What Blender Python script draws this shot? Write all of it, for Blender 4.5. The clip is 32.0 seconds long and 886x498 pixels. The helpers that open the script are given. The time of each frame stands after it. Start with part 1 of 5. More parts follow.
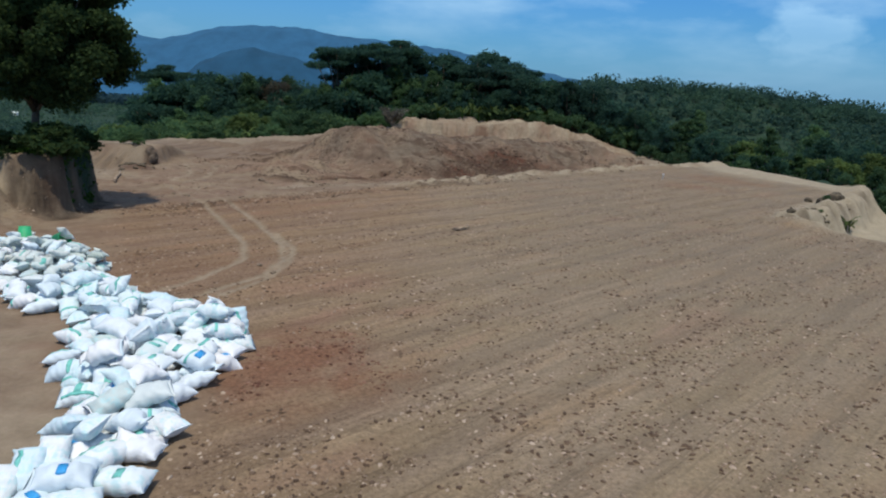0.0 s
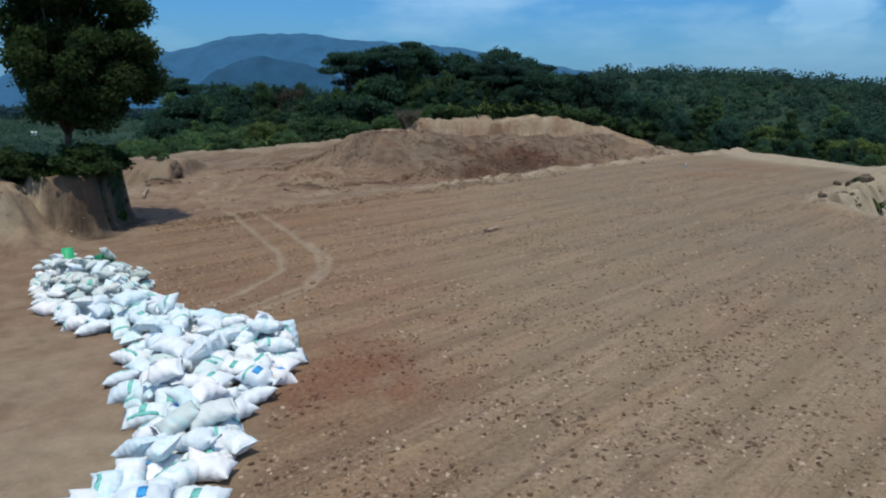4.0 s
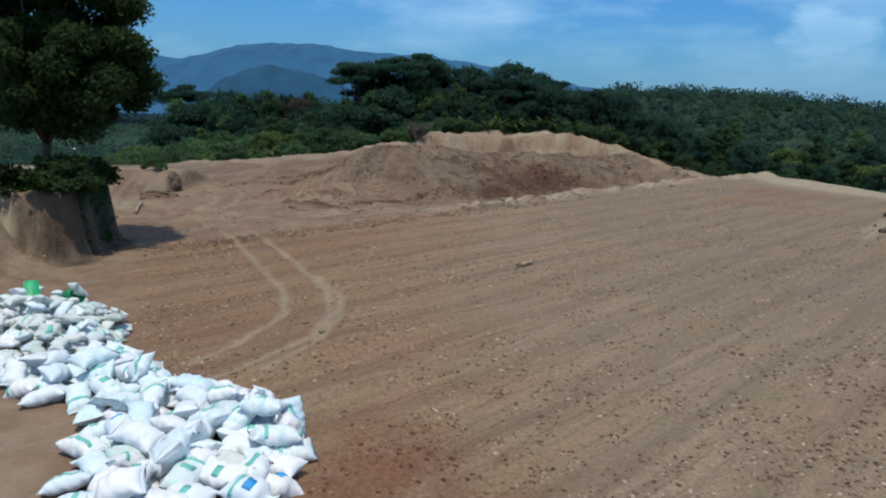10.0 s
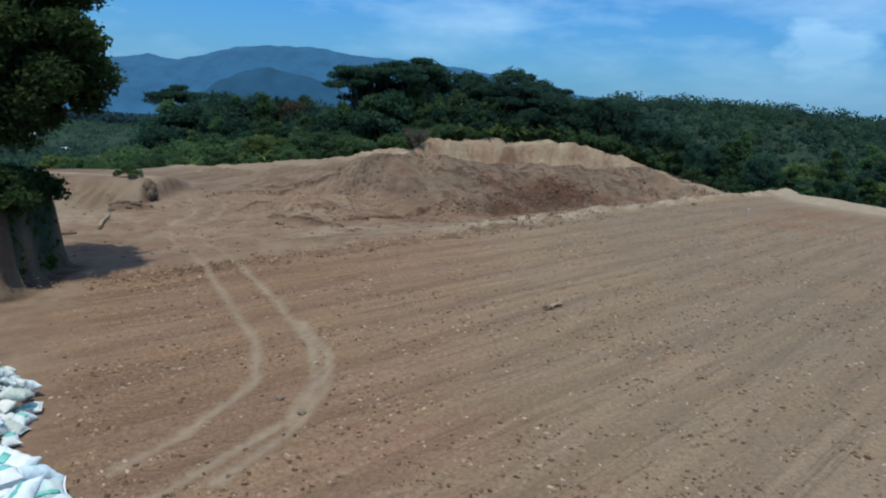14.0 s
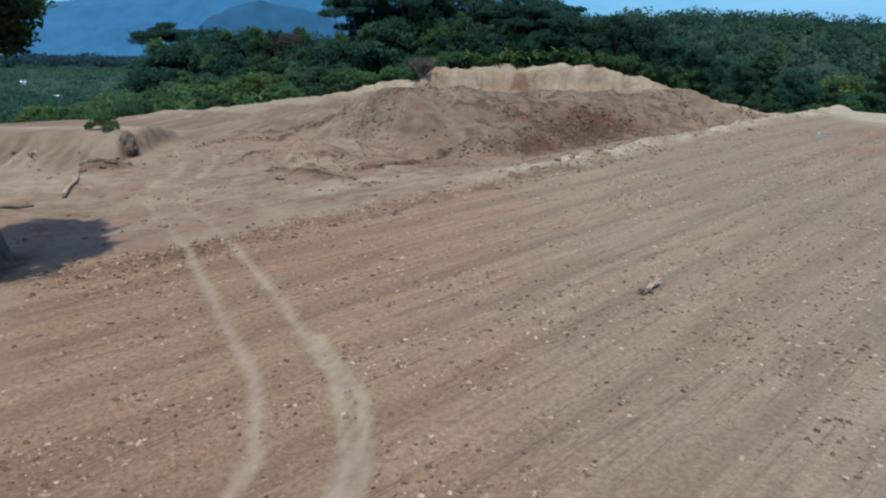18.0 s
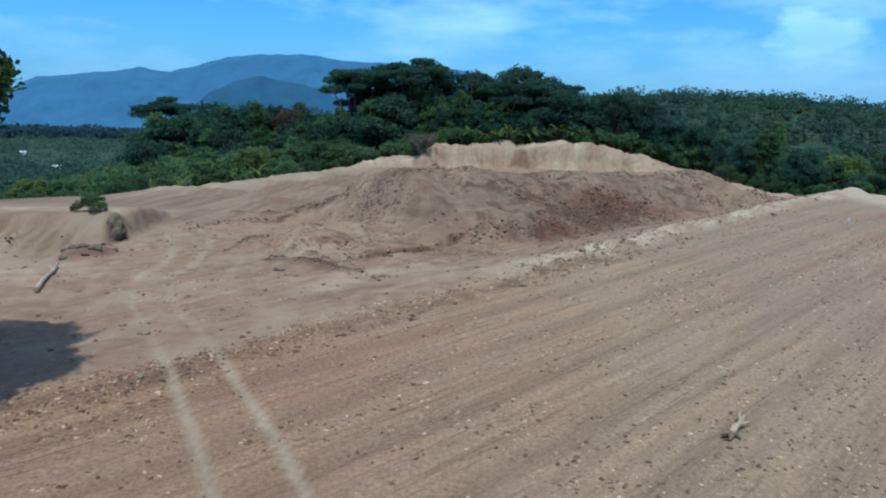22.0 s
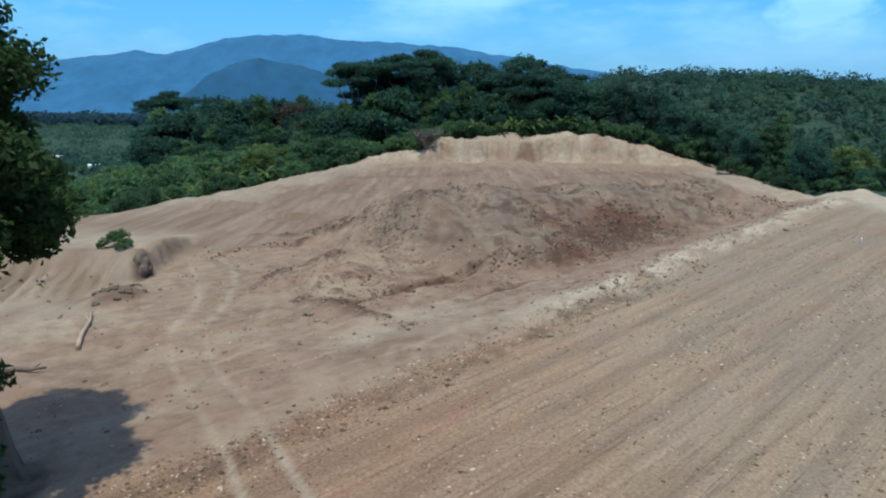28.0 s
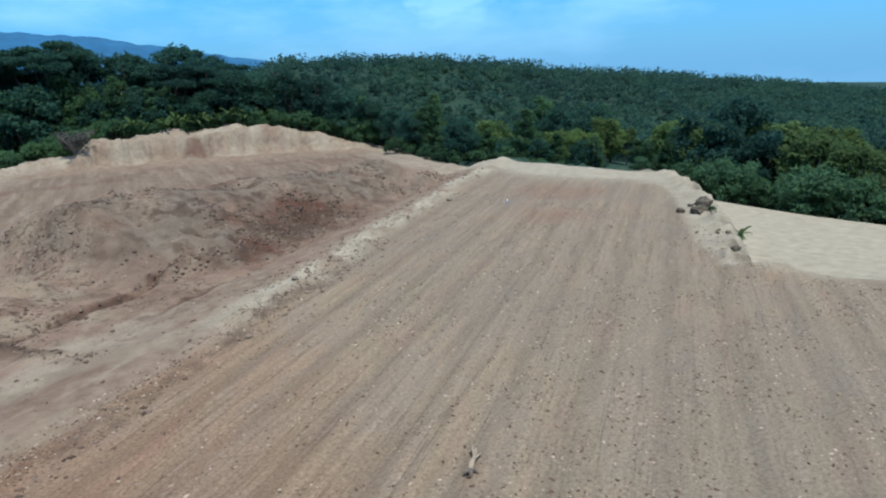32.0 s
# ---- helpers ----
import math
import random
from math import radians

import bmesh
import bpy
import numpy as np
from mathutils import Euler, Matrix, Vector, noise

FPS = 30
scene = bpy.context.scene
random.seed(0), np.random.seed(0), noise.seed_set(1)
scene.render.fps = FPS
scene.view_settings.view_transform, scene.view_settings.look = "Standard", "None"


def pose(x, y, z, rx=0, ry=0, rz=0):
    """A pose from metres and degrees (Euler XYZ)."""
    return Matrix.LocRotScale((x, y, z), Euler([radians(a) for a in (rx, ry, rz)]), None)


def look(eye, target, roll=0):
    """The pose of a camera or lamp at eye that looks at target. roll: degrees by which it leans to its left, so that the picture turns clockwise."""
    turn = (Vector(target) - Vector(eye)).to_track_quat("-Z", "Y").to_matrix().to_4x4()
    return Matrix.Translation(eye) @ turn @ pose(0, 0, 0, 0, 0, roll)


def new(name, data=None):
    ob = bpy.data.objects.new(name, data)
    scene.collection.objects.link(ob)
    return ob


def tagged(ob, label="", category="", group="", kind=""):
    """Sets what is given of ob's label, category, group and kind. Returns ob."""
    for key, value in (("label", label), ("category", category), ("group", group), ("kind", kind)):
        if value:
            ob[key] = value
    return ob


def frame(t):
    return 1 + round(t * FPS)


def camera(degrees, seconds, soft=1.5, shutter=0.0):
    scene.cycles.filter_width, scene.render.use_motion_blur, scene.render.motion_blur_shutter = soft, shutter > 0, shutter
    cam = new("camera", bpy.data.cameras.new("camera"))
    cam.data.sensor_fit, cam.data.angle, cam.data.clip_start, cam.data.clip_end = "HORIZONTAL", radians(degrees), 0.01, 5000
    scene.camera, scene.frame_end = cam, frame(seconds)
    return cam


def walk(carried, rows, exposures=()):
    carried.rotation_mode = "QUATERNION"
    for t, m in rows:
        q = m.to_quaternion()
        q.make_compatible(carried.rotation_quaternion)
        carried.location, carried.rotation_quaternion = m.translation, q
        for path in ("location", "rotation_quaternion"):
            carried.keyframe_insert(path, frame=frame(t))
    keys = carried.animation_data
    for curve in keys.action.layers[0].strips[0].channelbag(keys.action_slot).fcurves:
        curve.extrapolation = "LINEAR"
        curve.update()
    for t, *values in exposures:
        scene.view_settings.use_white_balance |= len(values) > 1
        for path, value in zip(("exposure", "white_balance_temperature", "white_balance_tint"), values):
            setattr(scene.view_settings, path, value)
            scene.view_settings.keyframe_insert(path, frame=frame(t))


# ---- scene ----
cam = camera(66.00, 32.0, 2.1)

PATH = [
    (0.0, (-0.082, 0.175, 6.501), (-0.075, 9.922, 4.266), 3.53),
    (0.5, (-0.198, 0.333, 6.547), (-0.238, 10.043, 4.159), 3.11),
    (1.0, (-0.355, 0.359, 6.558), (-0.478, 10.108, 4.335), 0.88),
    (1.5, (-0.529, 0.345, 6.672), (-0.765, 10.084, 4.413), -0.55),
    (2.0, (-0.524, 0.320, 6.680), (-0.642, 10.033, 4.305), 1.56),
    (2.5, (-0.574, 0.280, 6.703), (-0.639, 9.957, 4.183), 2.76),
    (3.0, (-0.641, 0.189, 6.731), (-0.759, 9.926, 4.454), 2.32),
    (3.5, (-0.745, 0.184, 6.686), (-0.952, 9.923, 4.426), 0.86),
    (5.5, (-0.864, 0.247, 6.597), (-1.129, 9.958, 4.227), 0.44),
    (6.0, (-0.864, 0.434, 6.526), (-0.963, 9.982, 3.556), 4.24),
    (6.5, (-1.107, 0.741, 6.657), (-1.351, 10.499, 4.485), 1.84),
    (7.0, (-1.187, 1.121, 6.614), (-1.472, 10.872, 4.414), 1.74),
    (7.5, (-1.249, 1.591, 6.616), (-1.392, 11.136, 3.636), 3.38),
    (8.0, (-1.469, 2.123, 6.697), (-1.744, 11.835, 4.331), 1.35),
    (8.5, (-1.558, 2.569, 6.654), (-1.822, 12.327, 4.485), 2.37),
    (9.0, (-1.648, 3.044, 6.577), (-1.821, 12.587, 3.592), 3.13),
    (9.5, (-1.855, 3.657, 6.775), (-2.107, 13.337, 4.275), 1.64),
    (10.0, (-1.966, 4.298, 6.672), (-2.248, 14.074, 4.588), 2.08),
    (10.5, (-1.993, 4.799, 6.554), (-2.098, 14.312, 3.474), 3.90),
    (11.0, (-2.234, 5.349, 6.751), (-2.420, 15.064, 4.386), 2.19),
    (11.5, (-2.281, 5.926, 6.757), (-2.523, 15.702, 4.666), 1.69),
    (12.0, (-2.297, 6.410, 6.601), (-2.376, 15.917, 3.499), 4.05),
    (12.5, (-2.521, 7.029, 6.737), (-2.726, 16.724, 4.296), 1.90),
    (13.0, (-2.637, 7.669, 6.679), (-2.951, 17.313, 4.054), 0.55),
    (13.5, (-2.656, 8.538, 6.736), (-2.814, 18.136, 3.933), 2.41),
    (14.0, (-2.799, 9.432, 6.676), (-3.003, 19.228, 4.677), 3.20),
    (14.5, (-2.920, 10.234, 6.528), (-3.149, 19.864, 3.841), 1.82),
    (16.5, (-3.607, 13.479, 6.393), (-3.851, 23.013, 3.387), 1.57),
    (17.0, (-3.850, 14.393, 6.576), (-4.001, 24.166, 4.464), 3.30),
    (17.5, (-4.051, 15.156, 6.447), (-4.311, 24.956, 4.474), 0.50),
    (18.0, (-4.321, 15.748, 6.369), (-4.582, 25.294, 3.400), 0.50),
    (18.5, (-4.464, 16.458, 6.500), (-4.607, 26.135, 3.983), 1.67),
    (19.0, (-4.626, 17.057, 6.426), (-4.799, 26.871, 4.515), 2.30),
    (19.5, (-4.866, 17.664, 6.310), (-5.008, 27.213, 3.345), 1.10),
    (20.0, (-4.909, 18.237, 6.503), (-5.106, 28.045, 4.565), 2.40),
    (20.5, (-5.010, 18.650, 6.415), (-5.187, 28.486, 4.620), 1.67),
    (21.0, (-5.198, 18.944, 6.424), (-5.235, 28.513, 3.520), 2.41),
    (21.5, (-5.286, 19.036, 6.484), (-5.320, 28.679, 3.838), 2.76),
    (22.0, (-5.385, 19.028, 6.693), (-5.578, 28.831, 4.726), 1.03),
    (22.5, (-5.483, 19.042, 7.017), (-5.750, 28.809, 4.889), 0.62),
    (23.0, (-5.555, 19.059, 7.387), (-5.622, 28.696, 4.719), 2.35),
    (23.5, (-5.617, 19.007, 7.749), (-5.588, 28.658, 5.132), 4.20),
    (24.0, (-5.712, 18.945, 8.116), (-5.797, 28.637, 5.656), 3.13),
    (24.5, (-5.800, 18.852, 8.368), (-6.031, 28.582, 6.074), 0.91),
    (25.0, (-5.902, 18.823, 8.532), (-6.115, 28.564, 6.280), 0.53),
    (25.5, (-6.022, 18.896, 8.697), (-6.257, 28.561, 6.140), 0.31),
    (26.0, (-6.178, 18.975, 8.888), (-6.379, 28.736, 6.722), 0.30),
    (26.5, (-6.247, 19.038, 9.198), (-6.418, 28.787, 6.978), 1.84),
    (28.5, (-6.521, 18.943, 9.805), (-6.740, 28.667, 7.485), -0.31),
    (29.0, (-6.472, 18.970, 9.827), (-6.651, 28.656, 7.349), 0.57),
    (29.5, (-6.415, 18.915, 9.912), (-6.537, 28.609, 7.461), 1.69),
    (30.0, (-6.393, 18.916, 9.923), (-6.040, 28.626, 7.557), 0.53),
    (30.5, (-6.403, 18.916, 9.928), (-5.085, 28.521, 7.474), -0.88),
    (31.0, (-6.413, 18.916, 9.933), (-3.975, 28.357, 7.711), 0.60),
    (31.5, (-6.423, 18.916, 9.938), (-3.130, 28.060, 7.581), -2.05),
    (32.0, (-6.433, 18.916, 9.943), (-2.315, 27.675, 7.429), -2.16),
]
walk(cam, [(t, look(eye, target, roll)) for t, eye, target, roll in PATH],
     [(0.0, -0.03, 6850, 9), (13.3, 0.0, 6850, 9), (14.0, 0.07, 6650, 7), (17.0, 0.46, 6450, 6), (20.0, 0.46, 6050, 5), (24.0, 0.48, 6050, 4.5), (26.0, 0.53, 6250, 4.5), (30.0, 0.55, 6200, 4.5), (32.0, 0.56, 6050, 4)])

# ---- sun, sky and exposure ----
SUN_FROM = Vector((0.04, -0.33, 1.0)).normalized()
sun = new("sun", bpy.data.lights.new("sun", "SUN"))
sun.data.energy, sun.data.angle, sun.data.color = 3.3, radians(0.9), (1.0, 0.95, 0.87)
sun.matrix_world = look(SUN_FROM * 120, (0, 0, 0))

CLOUD = (0.440, 0.893, 0.170)
world = bpy.data.worlds.new("world")
scene.world = world
world.use_nodes = True
wn, wl = world.node_tree.nodes, world.node_tree.links
wn.clear()
w_out, w_bg = wn.new("ShaderNodeOutputWorld"), wn.new("ShaderNodeBackground")
sky = wn.new("ShaderNodeTexSky")
sky.sky_type, sky.sun_disc = "NISHITA", False
sky.sun_elevation, sky.sun_rotation = math.asin(SUN_FROM.z), math.pi
sky.air_density, sky.dust_density, sky.ozone_density = 1.0, 0.6, 2.5
w_co, w_map = wn.new("ShaderNodeTexCoord"), wn.new("ShaderNodeMapping")
w_map.inputs["Scale"].default_value = (2.2, 2.2, 7.0)
w_noise, w_ramp, w_mix = wn.new("ShaderNodeTexNoise"), wn.new("ShaderNodeValToRGB"), wn.new("ShaderNodeMix")
w_noise.inputs["Scale"].default_value, w_noise.inputs["Detail"].default_value, w_noise.inputs["Roughness"].default_value = 1.6, 7.0, 0.55
w_ramp.color_ramp.elements[0].position, w_ramp.color_ramp.elements[1].position = 0.48, 0.74
w_ramp.color_ramp.elements[1].color = (0.55, 0.55, 0.55, 1)
w_mix.data_type = "RGBA"
w_mix.inputs[7].default_value = (6.0, 9.2, 12.2, 1)
w_tint = wn.new("ShaderNodeMix")
w_tint.data_type, w_tint.blend_type = "RGBA", "MULTIPLY"
w_tint.inputs[0].default_value = 1.0
w_tint.inputs[7].default_value = (0.31, 0.80, 1.34, 1)
wl.new(w_co.outputs["Generated"], w_map.inputs["Vector"])
wl.new(w_map.outputs["Vector"], w_noise.inputs["Vector"])
wl.new(w_noise.outputs["Fac"], w_ramp.inputs["Fac"])
wl.new(w_ramp.outputs["Color"], w_mix.inputs[0])
wl.new(sky.outputs["Color"], w_tint.inputs[6])
wl.new(w_tint.outputs[2], w_mix.inputs[6])
w_dot, w_veil, w_haze = wn.new("ShaderNodeVectorMath"), wn.new("ShaderNodeValToRGB"), wn.new("ShaderNodeMix")
w_dot.operation = "DOT_PRODUCT"
w_dot.inputs[1].default_value = SUN_FROM
w_veil.color_ramp.elements[0].position, w_veil.color_ramp.elements[1].position = 0.45, 1.0
w_veil.color_ramp.elements[1].color = (0.40, 0.40, 0.40, 1)
w_haze.data_type = "RGBA"
w_haze.inputs[7].default_value = (13.0, 13.6, 14.2, 1)
wl.new(w_co.outputs["Generated"], w_dot.inputs[0])
wl.new(w_dot.outputs["Value"], w_veil.inputs["Fac"])
wl.new(w_veil.outputs["Color"], w_haze.inputs[0])
w_sep, w_low, w_rim = wn.new("ShaderNodeSeparateXYZ"), wn.new("ShaderNodeValToRGB"), wn.new("ShaderNodeMix")
w_low.color_ramp.elements[0].color, w_low.color_ramp.elements[1].color = (0.85, 0.85, 0.85, 1), (0, 0, 0, 1)
w_low.color_ramp.elements[0].position, w_low.color_ramp.elements[1].position = 0.01, 0.13
w_rim.data_type = "RGBA"
w_rim.inputs[7].default_value = (1.5, 3.5, 6.0, 1)
wl.new(w_co.outputs["Generated"], w_sep.inputs[0])
wl.new(w_sep.outputs["Z"], w_low.inputs["Fac"])
wl.new(w_low.outputs["Color"], w_rim.inputs[0])
w_near, w_edge, w_puff, w_fluff, w_heap = wn.new("ShaderNodeVectorMath"), wn.new("ShaderNodeValToRGB"), wn.new("ShaderNodeTexNoise"), wn.new("ShaderNodeMath"), wn.new("ShaderNodeMix")
w_near.operation = "DISTANCE"
w_near.inputs[1].default_value = CLOUD
w_edge.color_ramp.elements[0].color, w_edge.color_ramp.elements[1].color = (1, 1, 1, 1), (0, 0, 0, 1)
w_edge.color_ramp.elements[0].position, w_edge.color_ramp.elements[1].position = 0.0, 0.105
w_puff.inputs["Scale"].default_value, w_puff.inputs["Detail"].default_value = 24.0, 6.0
w_fluff.operation, w_fluff.use_clamp = "MULTIPLY_ADD", True
w_sum = wn.new("ShaderNodeMath")
w_sum.operation = "ADD"
w_fluff.inputs[1].default_value, w_fluff.inputs[2].default_value = 3.6, -3.2
w_heap.data_type = "RGBA"
w_heap.inputs[7].default_value = (5.2, 8.6, 12.0, 1)
w_squat = wn.new("ShaderNodeMapping")
w_squat.inputs["Scale"].default_value = (1.0, 1.0, 1.75)
wl.new(w_co.outputs["Generated"], w_squat.inputs["Vector"])
wl.new(w_squat.outputs["Vector"], w_near.inputs[0])
wl.new(w_near.outputs["Value"], w_edge.inputs["Fac"])
wl.new(w_squat.outputs["Vector"], w_puff.inputs["Vector"])
wl.new(w_edge.outputs["Color"], w_sum.inputs[0])
wl.new(w_puff.outputs["Fac"], w_sum.inputs[1])
wl.new(w_sum.outputs["Value"], w_fluff.inputs[0])
w_half = wn.new("ShaderNodeMath")
w_half.operation = "MULTIPLY"
w_half.inputs[1].default_value = 0.42
wl.new(w_fluff.outputs["Value"], w_half.inputs[0])
wl.new(w_half.outputs["Value"], w_heap.inputs[0])
wl.new(w_mix.outputs[2], w_heap.inputs[6])
wl.new(w_heap.outputs[2], w_rim.inputs[6])
wl.new(w_rim.outputs[2], w_haze.inputs[6])
wl.new(w_haze.outputs[2], w_bg.inputs["Color"])
w_bg.inputs["Strength"].default_value = 0.095
wl.new(w_bg.outputs["Background"], w_out.inputs["Surface"])


# ---- small tools ----
def rnd(seed):
    return np.random.default_rng(seed)


def step(a, b, x):
    u = np.clip((np.asarray(x, float) - a) / (b - a), 0, 1)
    return u * u * (3 - 2 * u)


def grain(x, y, scale, seed=0):
    """Smooth value noise in the plane, -1 to 1."""
    x, y = np.asarray(x, float) / scale, np.asarray(y, float) / scale
    i, j = np.floor(x).astype(np.int64), np.floor(y).astype(np.int64)
    fx, fy = x - i, y - j
    fx, fy = fx * fx * (3 - 2 * fx), fy * fy * (3 - 2 * fy)

    def corner(a, b):
        h = (a * 374761393 + b * 668265263 + seed * 974634777) & 0xFFFFFFFF
        h = ((h ^ (h >> 13)) * 1274126177) & 0xFFFFFFFF
        return ((h ^ (h >> 16)) & 0xFFFF) / 32767.5 - 1

    low = corner(i, j) * (1 - fx) + corner(i + 1, j) * fx
    high = corner(i, j + 1) * (1 - fx) + corner(i + 1, j + 1) * fx
    return low * (1 - fy) + high * fy


def rough(x, y, scale, octaves=4, seed=0):
    return sum(grain(x, y, scale / 2**k, seed + k) * 0.5**k for k in range(octaves)) / (2 - 0.5 ** (octaves - 1))


def from_line(x, y, line):
    """Distance from an open line of points."""
    best = np.full(np.shape(x), 1e9)
    for (ax, ay), (bx, by) in zip(line, line[1:]):
        dx, dy = bx - ax, by - ay
        u = np.clip(((x - ax) * dx + (y - ay) * dy) / (dx * dx + dy * dy), 0, 1)
        best = np.minimum(best, np.hypot(x - ax - u * dx, y - ay - u * dy))
    return best


def inside(x, y, ring):
    """Signed distance to a closed ring, positive inside."""
    odd = np.zeros(np.shape(x), bool)
    for (ax, ay), (bx, by) in zip(ring, ring[1:] + ring[:1]):
        if ay != by:
            odd ^= ((ay > y) != (by > y)) & (x < (bx - ax) * (y - ay) / (by - ay) + ax)
    d = from_line(x, y, ring + ring[:1])
    return np.where(odd, d, -d)


def raw_mesh(name, verts, faces):
    """A mesh from arrays; faces all have the same number of corners."""
    verts, faces = np.asarray(verts, np.float32), np.asarray(faces, np.int32)
    me = bpy.data.meshes.new(name)
    n = faces.shape[1]
    me.vertices.add(len(verts))
    me.vertices.foreach_set("co", verts.ravel())
    me.loops.add(faces.size)
    me.loops.foreach_set("vertex_index", faces.ravel())
    me.polygons.add(len(faces))
    me.polygons.foreach_set("loop_start", np.arange(0, faces.size, n, dtype=np.int32))
    me.polygons.foreach_set("loop_total", np.full(len(faces), n, dtype=np.int32))
    me.update(calc_edges=True)
    return me


def shade_smooth(me):
    me.polygons.foreach_set("use_smooth", np.ones(len(me.polygons), bool))
    return me


def part(name, me, material, parent=None, label="", m=None):
    if isinstance(me, bmesh.types.BMesh):
        bm, me = me, bpy.data.meshes.new(name)
        bm.to_mesh(me)
        bm.free()
    if material and not me.materials:
        me.materials.append(material)
    ob = new(name, me)
    if parent:
        ob.parent = parent
    if m is not None:
        ob.matrix_basis = m
    return tagged(ob, label)


def thing(name, label, category, m, group="", kind=""):
    ob = new(name)
    ob.matrix_basis = m
    return tagged(ob, label, category, group, kind)


# ---- materials ----
class Nodes:
    def __init__(self, name, roughness=0.9):
        self.mat = bpy.data.materials.new(name)
        self.mat.use_nodes = True
        self.t = self.mat.node_tree
        self.b = self.t.nodes["Principled BSDF"]
        self.b.inputs["Roughness"].default_value = roughness
        self.b.inputs["Specular IOR Level"].default_value = 0.25

    def node(self, kind, **values):
        n = self.t.nodes.new(kind)
        for k, v in values.items():
            n.inputs[k].default_value = v
        return n

    def link(self, a, b):
        self.t.links.new(a, b)

    def place(self):
        return self.node("ShaderNodeNewGeometry").outputs["Position"]

    def local(self):
        return self.node("ShaderNodeTexCoord").outputs["Object"]

    def noise(self, at, scale, detail=5.0, rough_=0.6, squash=None):
        n = self.node("ShaderNodeTexNoise", Scale=scale, Detail=detail, Roughness=rough_)
        if squash:
            mp = self.node("ShaderNodeMapping", Scale=squash[0], Rotation=(0, 0, squash[1]))
            self.link(at, mp.inputs["Vector"])
            at = mp.outputs["Vector"]
        self.link(at, n.inputs["Vector"])
        return n.outputs["Fac"]

    def ramp(self, fac, stops):
        r = self.node("ShaderNodeValToRGB")
        el = r.color_ramp.elements
        while len(el) < len(stops):
            el.new(0.5)
        for e, (p, c) in zip(el, stops):
            e.position, e.color = p, (*c, 1) if len(c) == 3 else c
        self.link(fac, r.inputs["Fac"])
        return r.outputs["Color"]

    def mix(self, fac, a, b, mode="MIX"):
        m = self.node("ShaderNodeMix")
        m.data_type, m.blend_type = "RGBA", mode
        for v, s in ((fac, m.inputs[0]), (a, m.inputs[6]), (b, m.inputs[7])):
            if isinstance(v, (int, float)):
                s.default_value = v
            elif isinstance(v, tuple):
                s.default_value = (*v, 1)
            else:
                self.link(v, s)
        return m.outputs[2]

    def attr(self, name):
        a = self.node("ShaderNodeAttribute")
        a.attribute_name = name
        return a.outputs["Fac"]

    def colour(self, c):
        if isinstance(c, tuple):
            self.b.inputs["Base Color"].default_value = (*c, 1)
        else:
            self.link(c, self.b.inputs["Base Color"])
        return self

    def bump(self, fac, strength, distance):
        n = self.node("ShaderNodeBump", Strength=strength, Distance=distance)
        self.link(fac, n.inputs["Height"])
        self.link(n.outputs["Normal"], self.b.inputs["Normal"])
        return self


def grey(v):
    return (v, v, v)


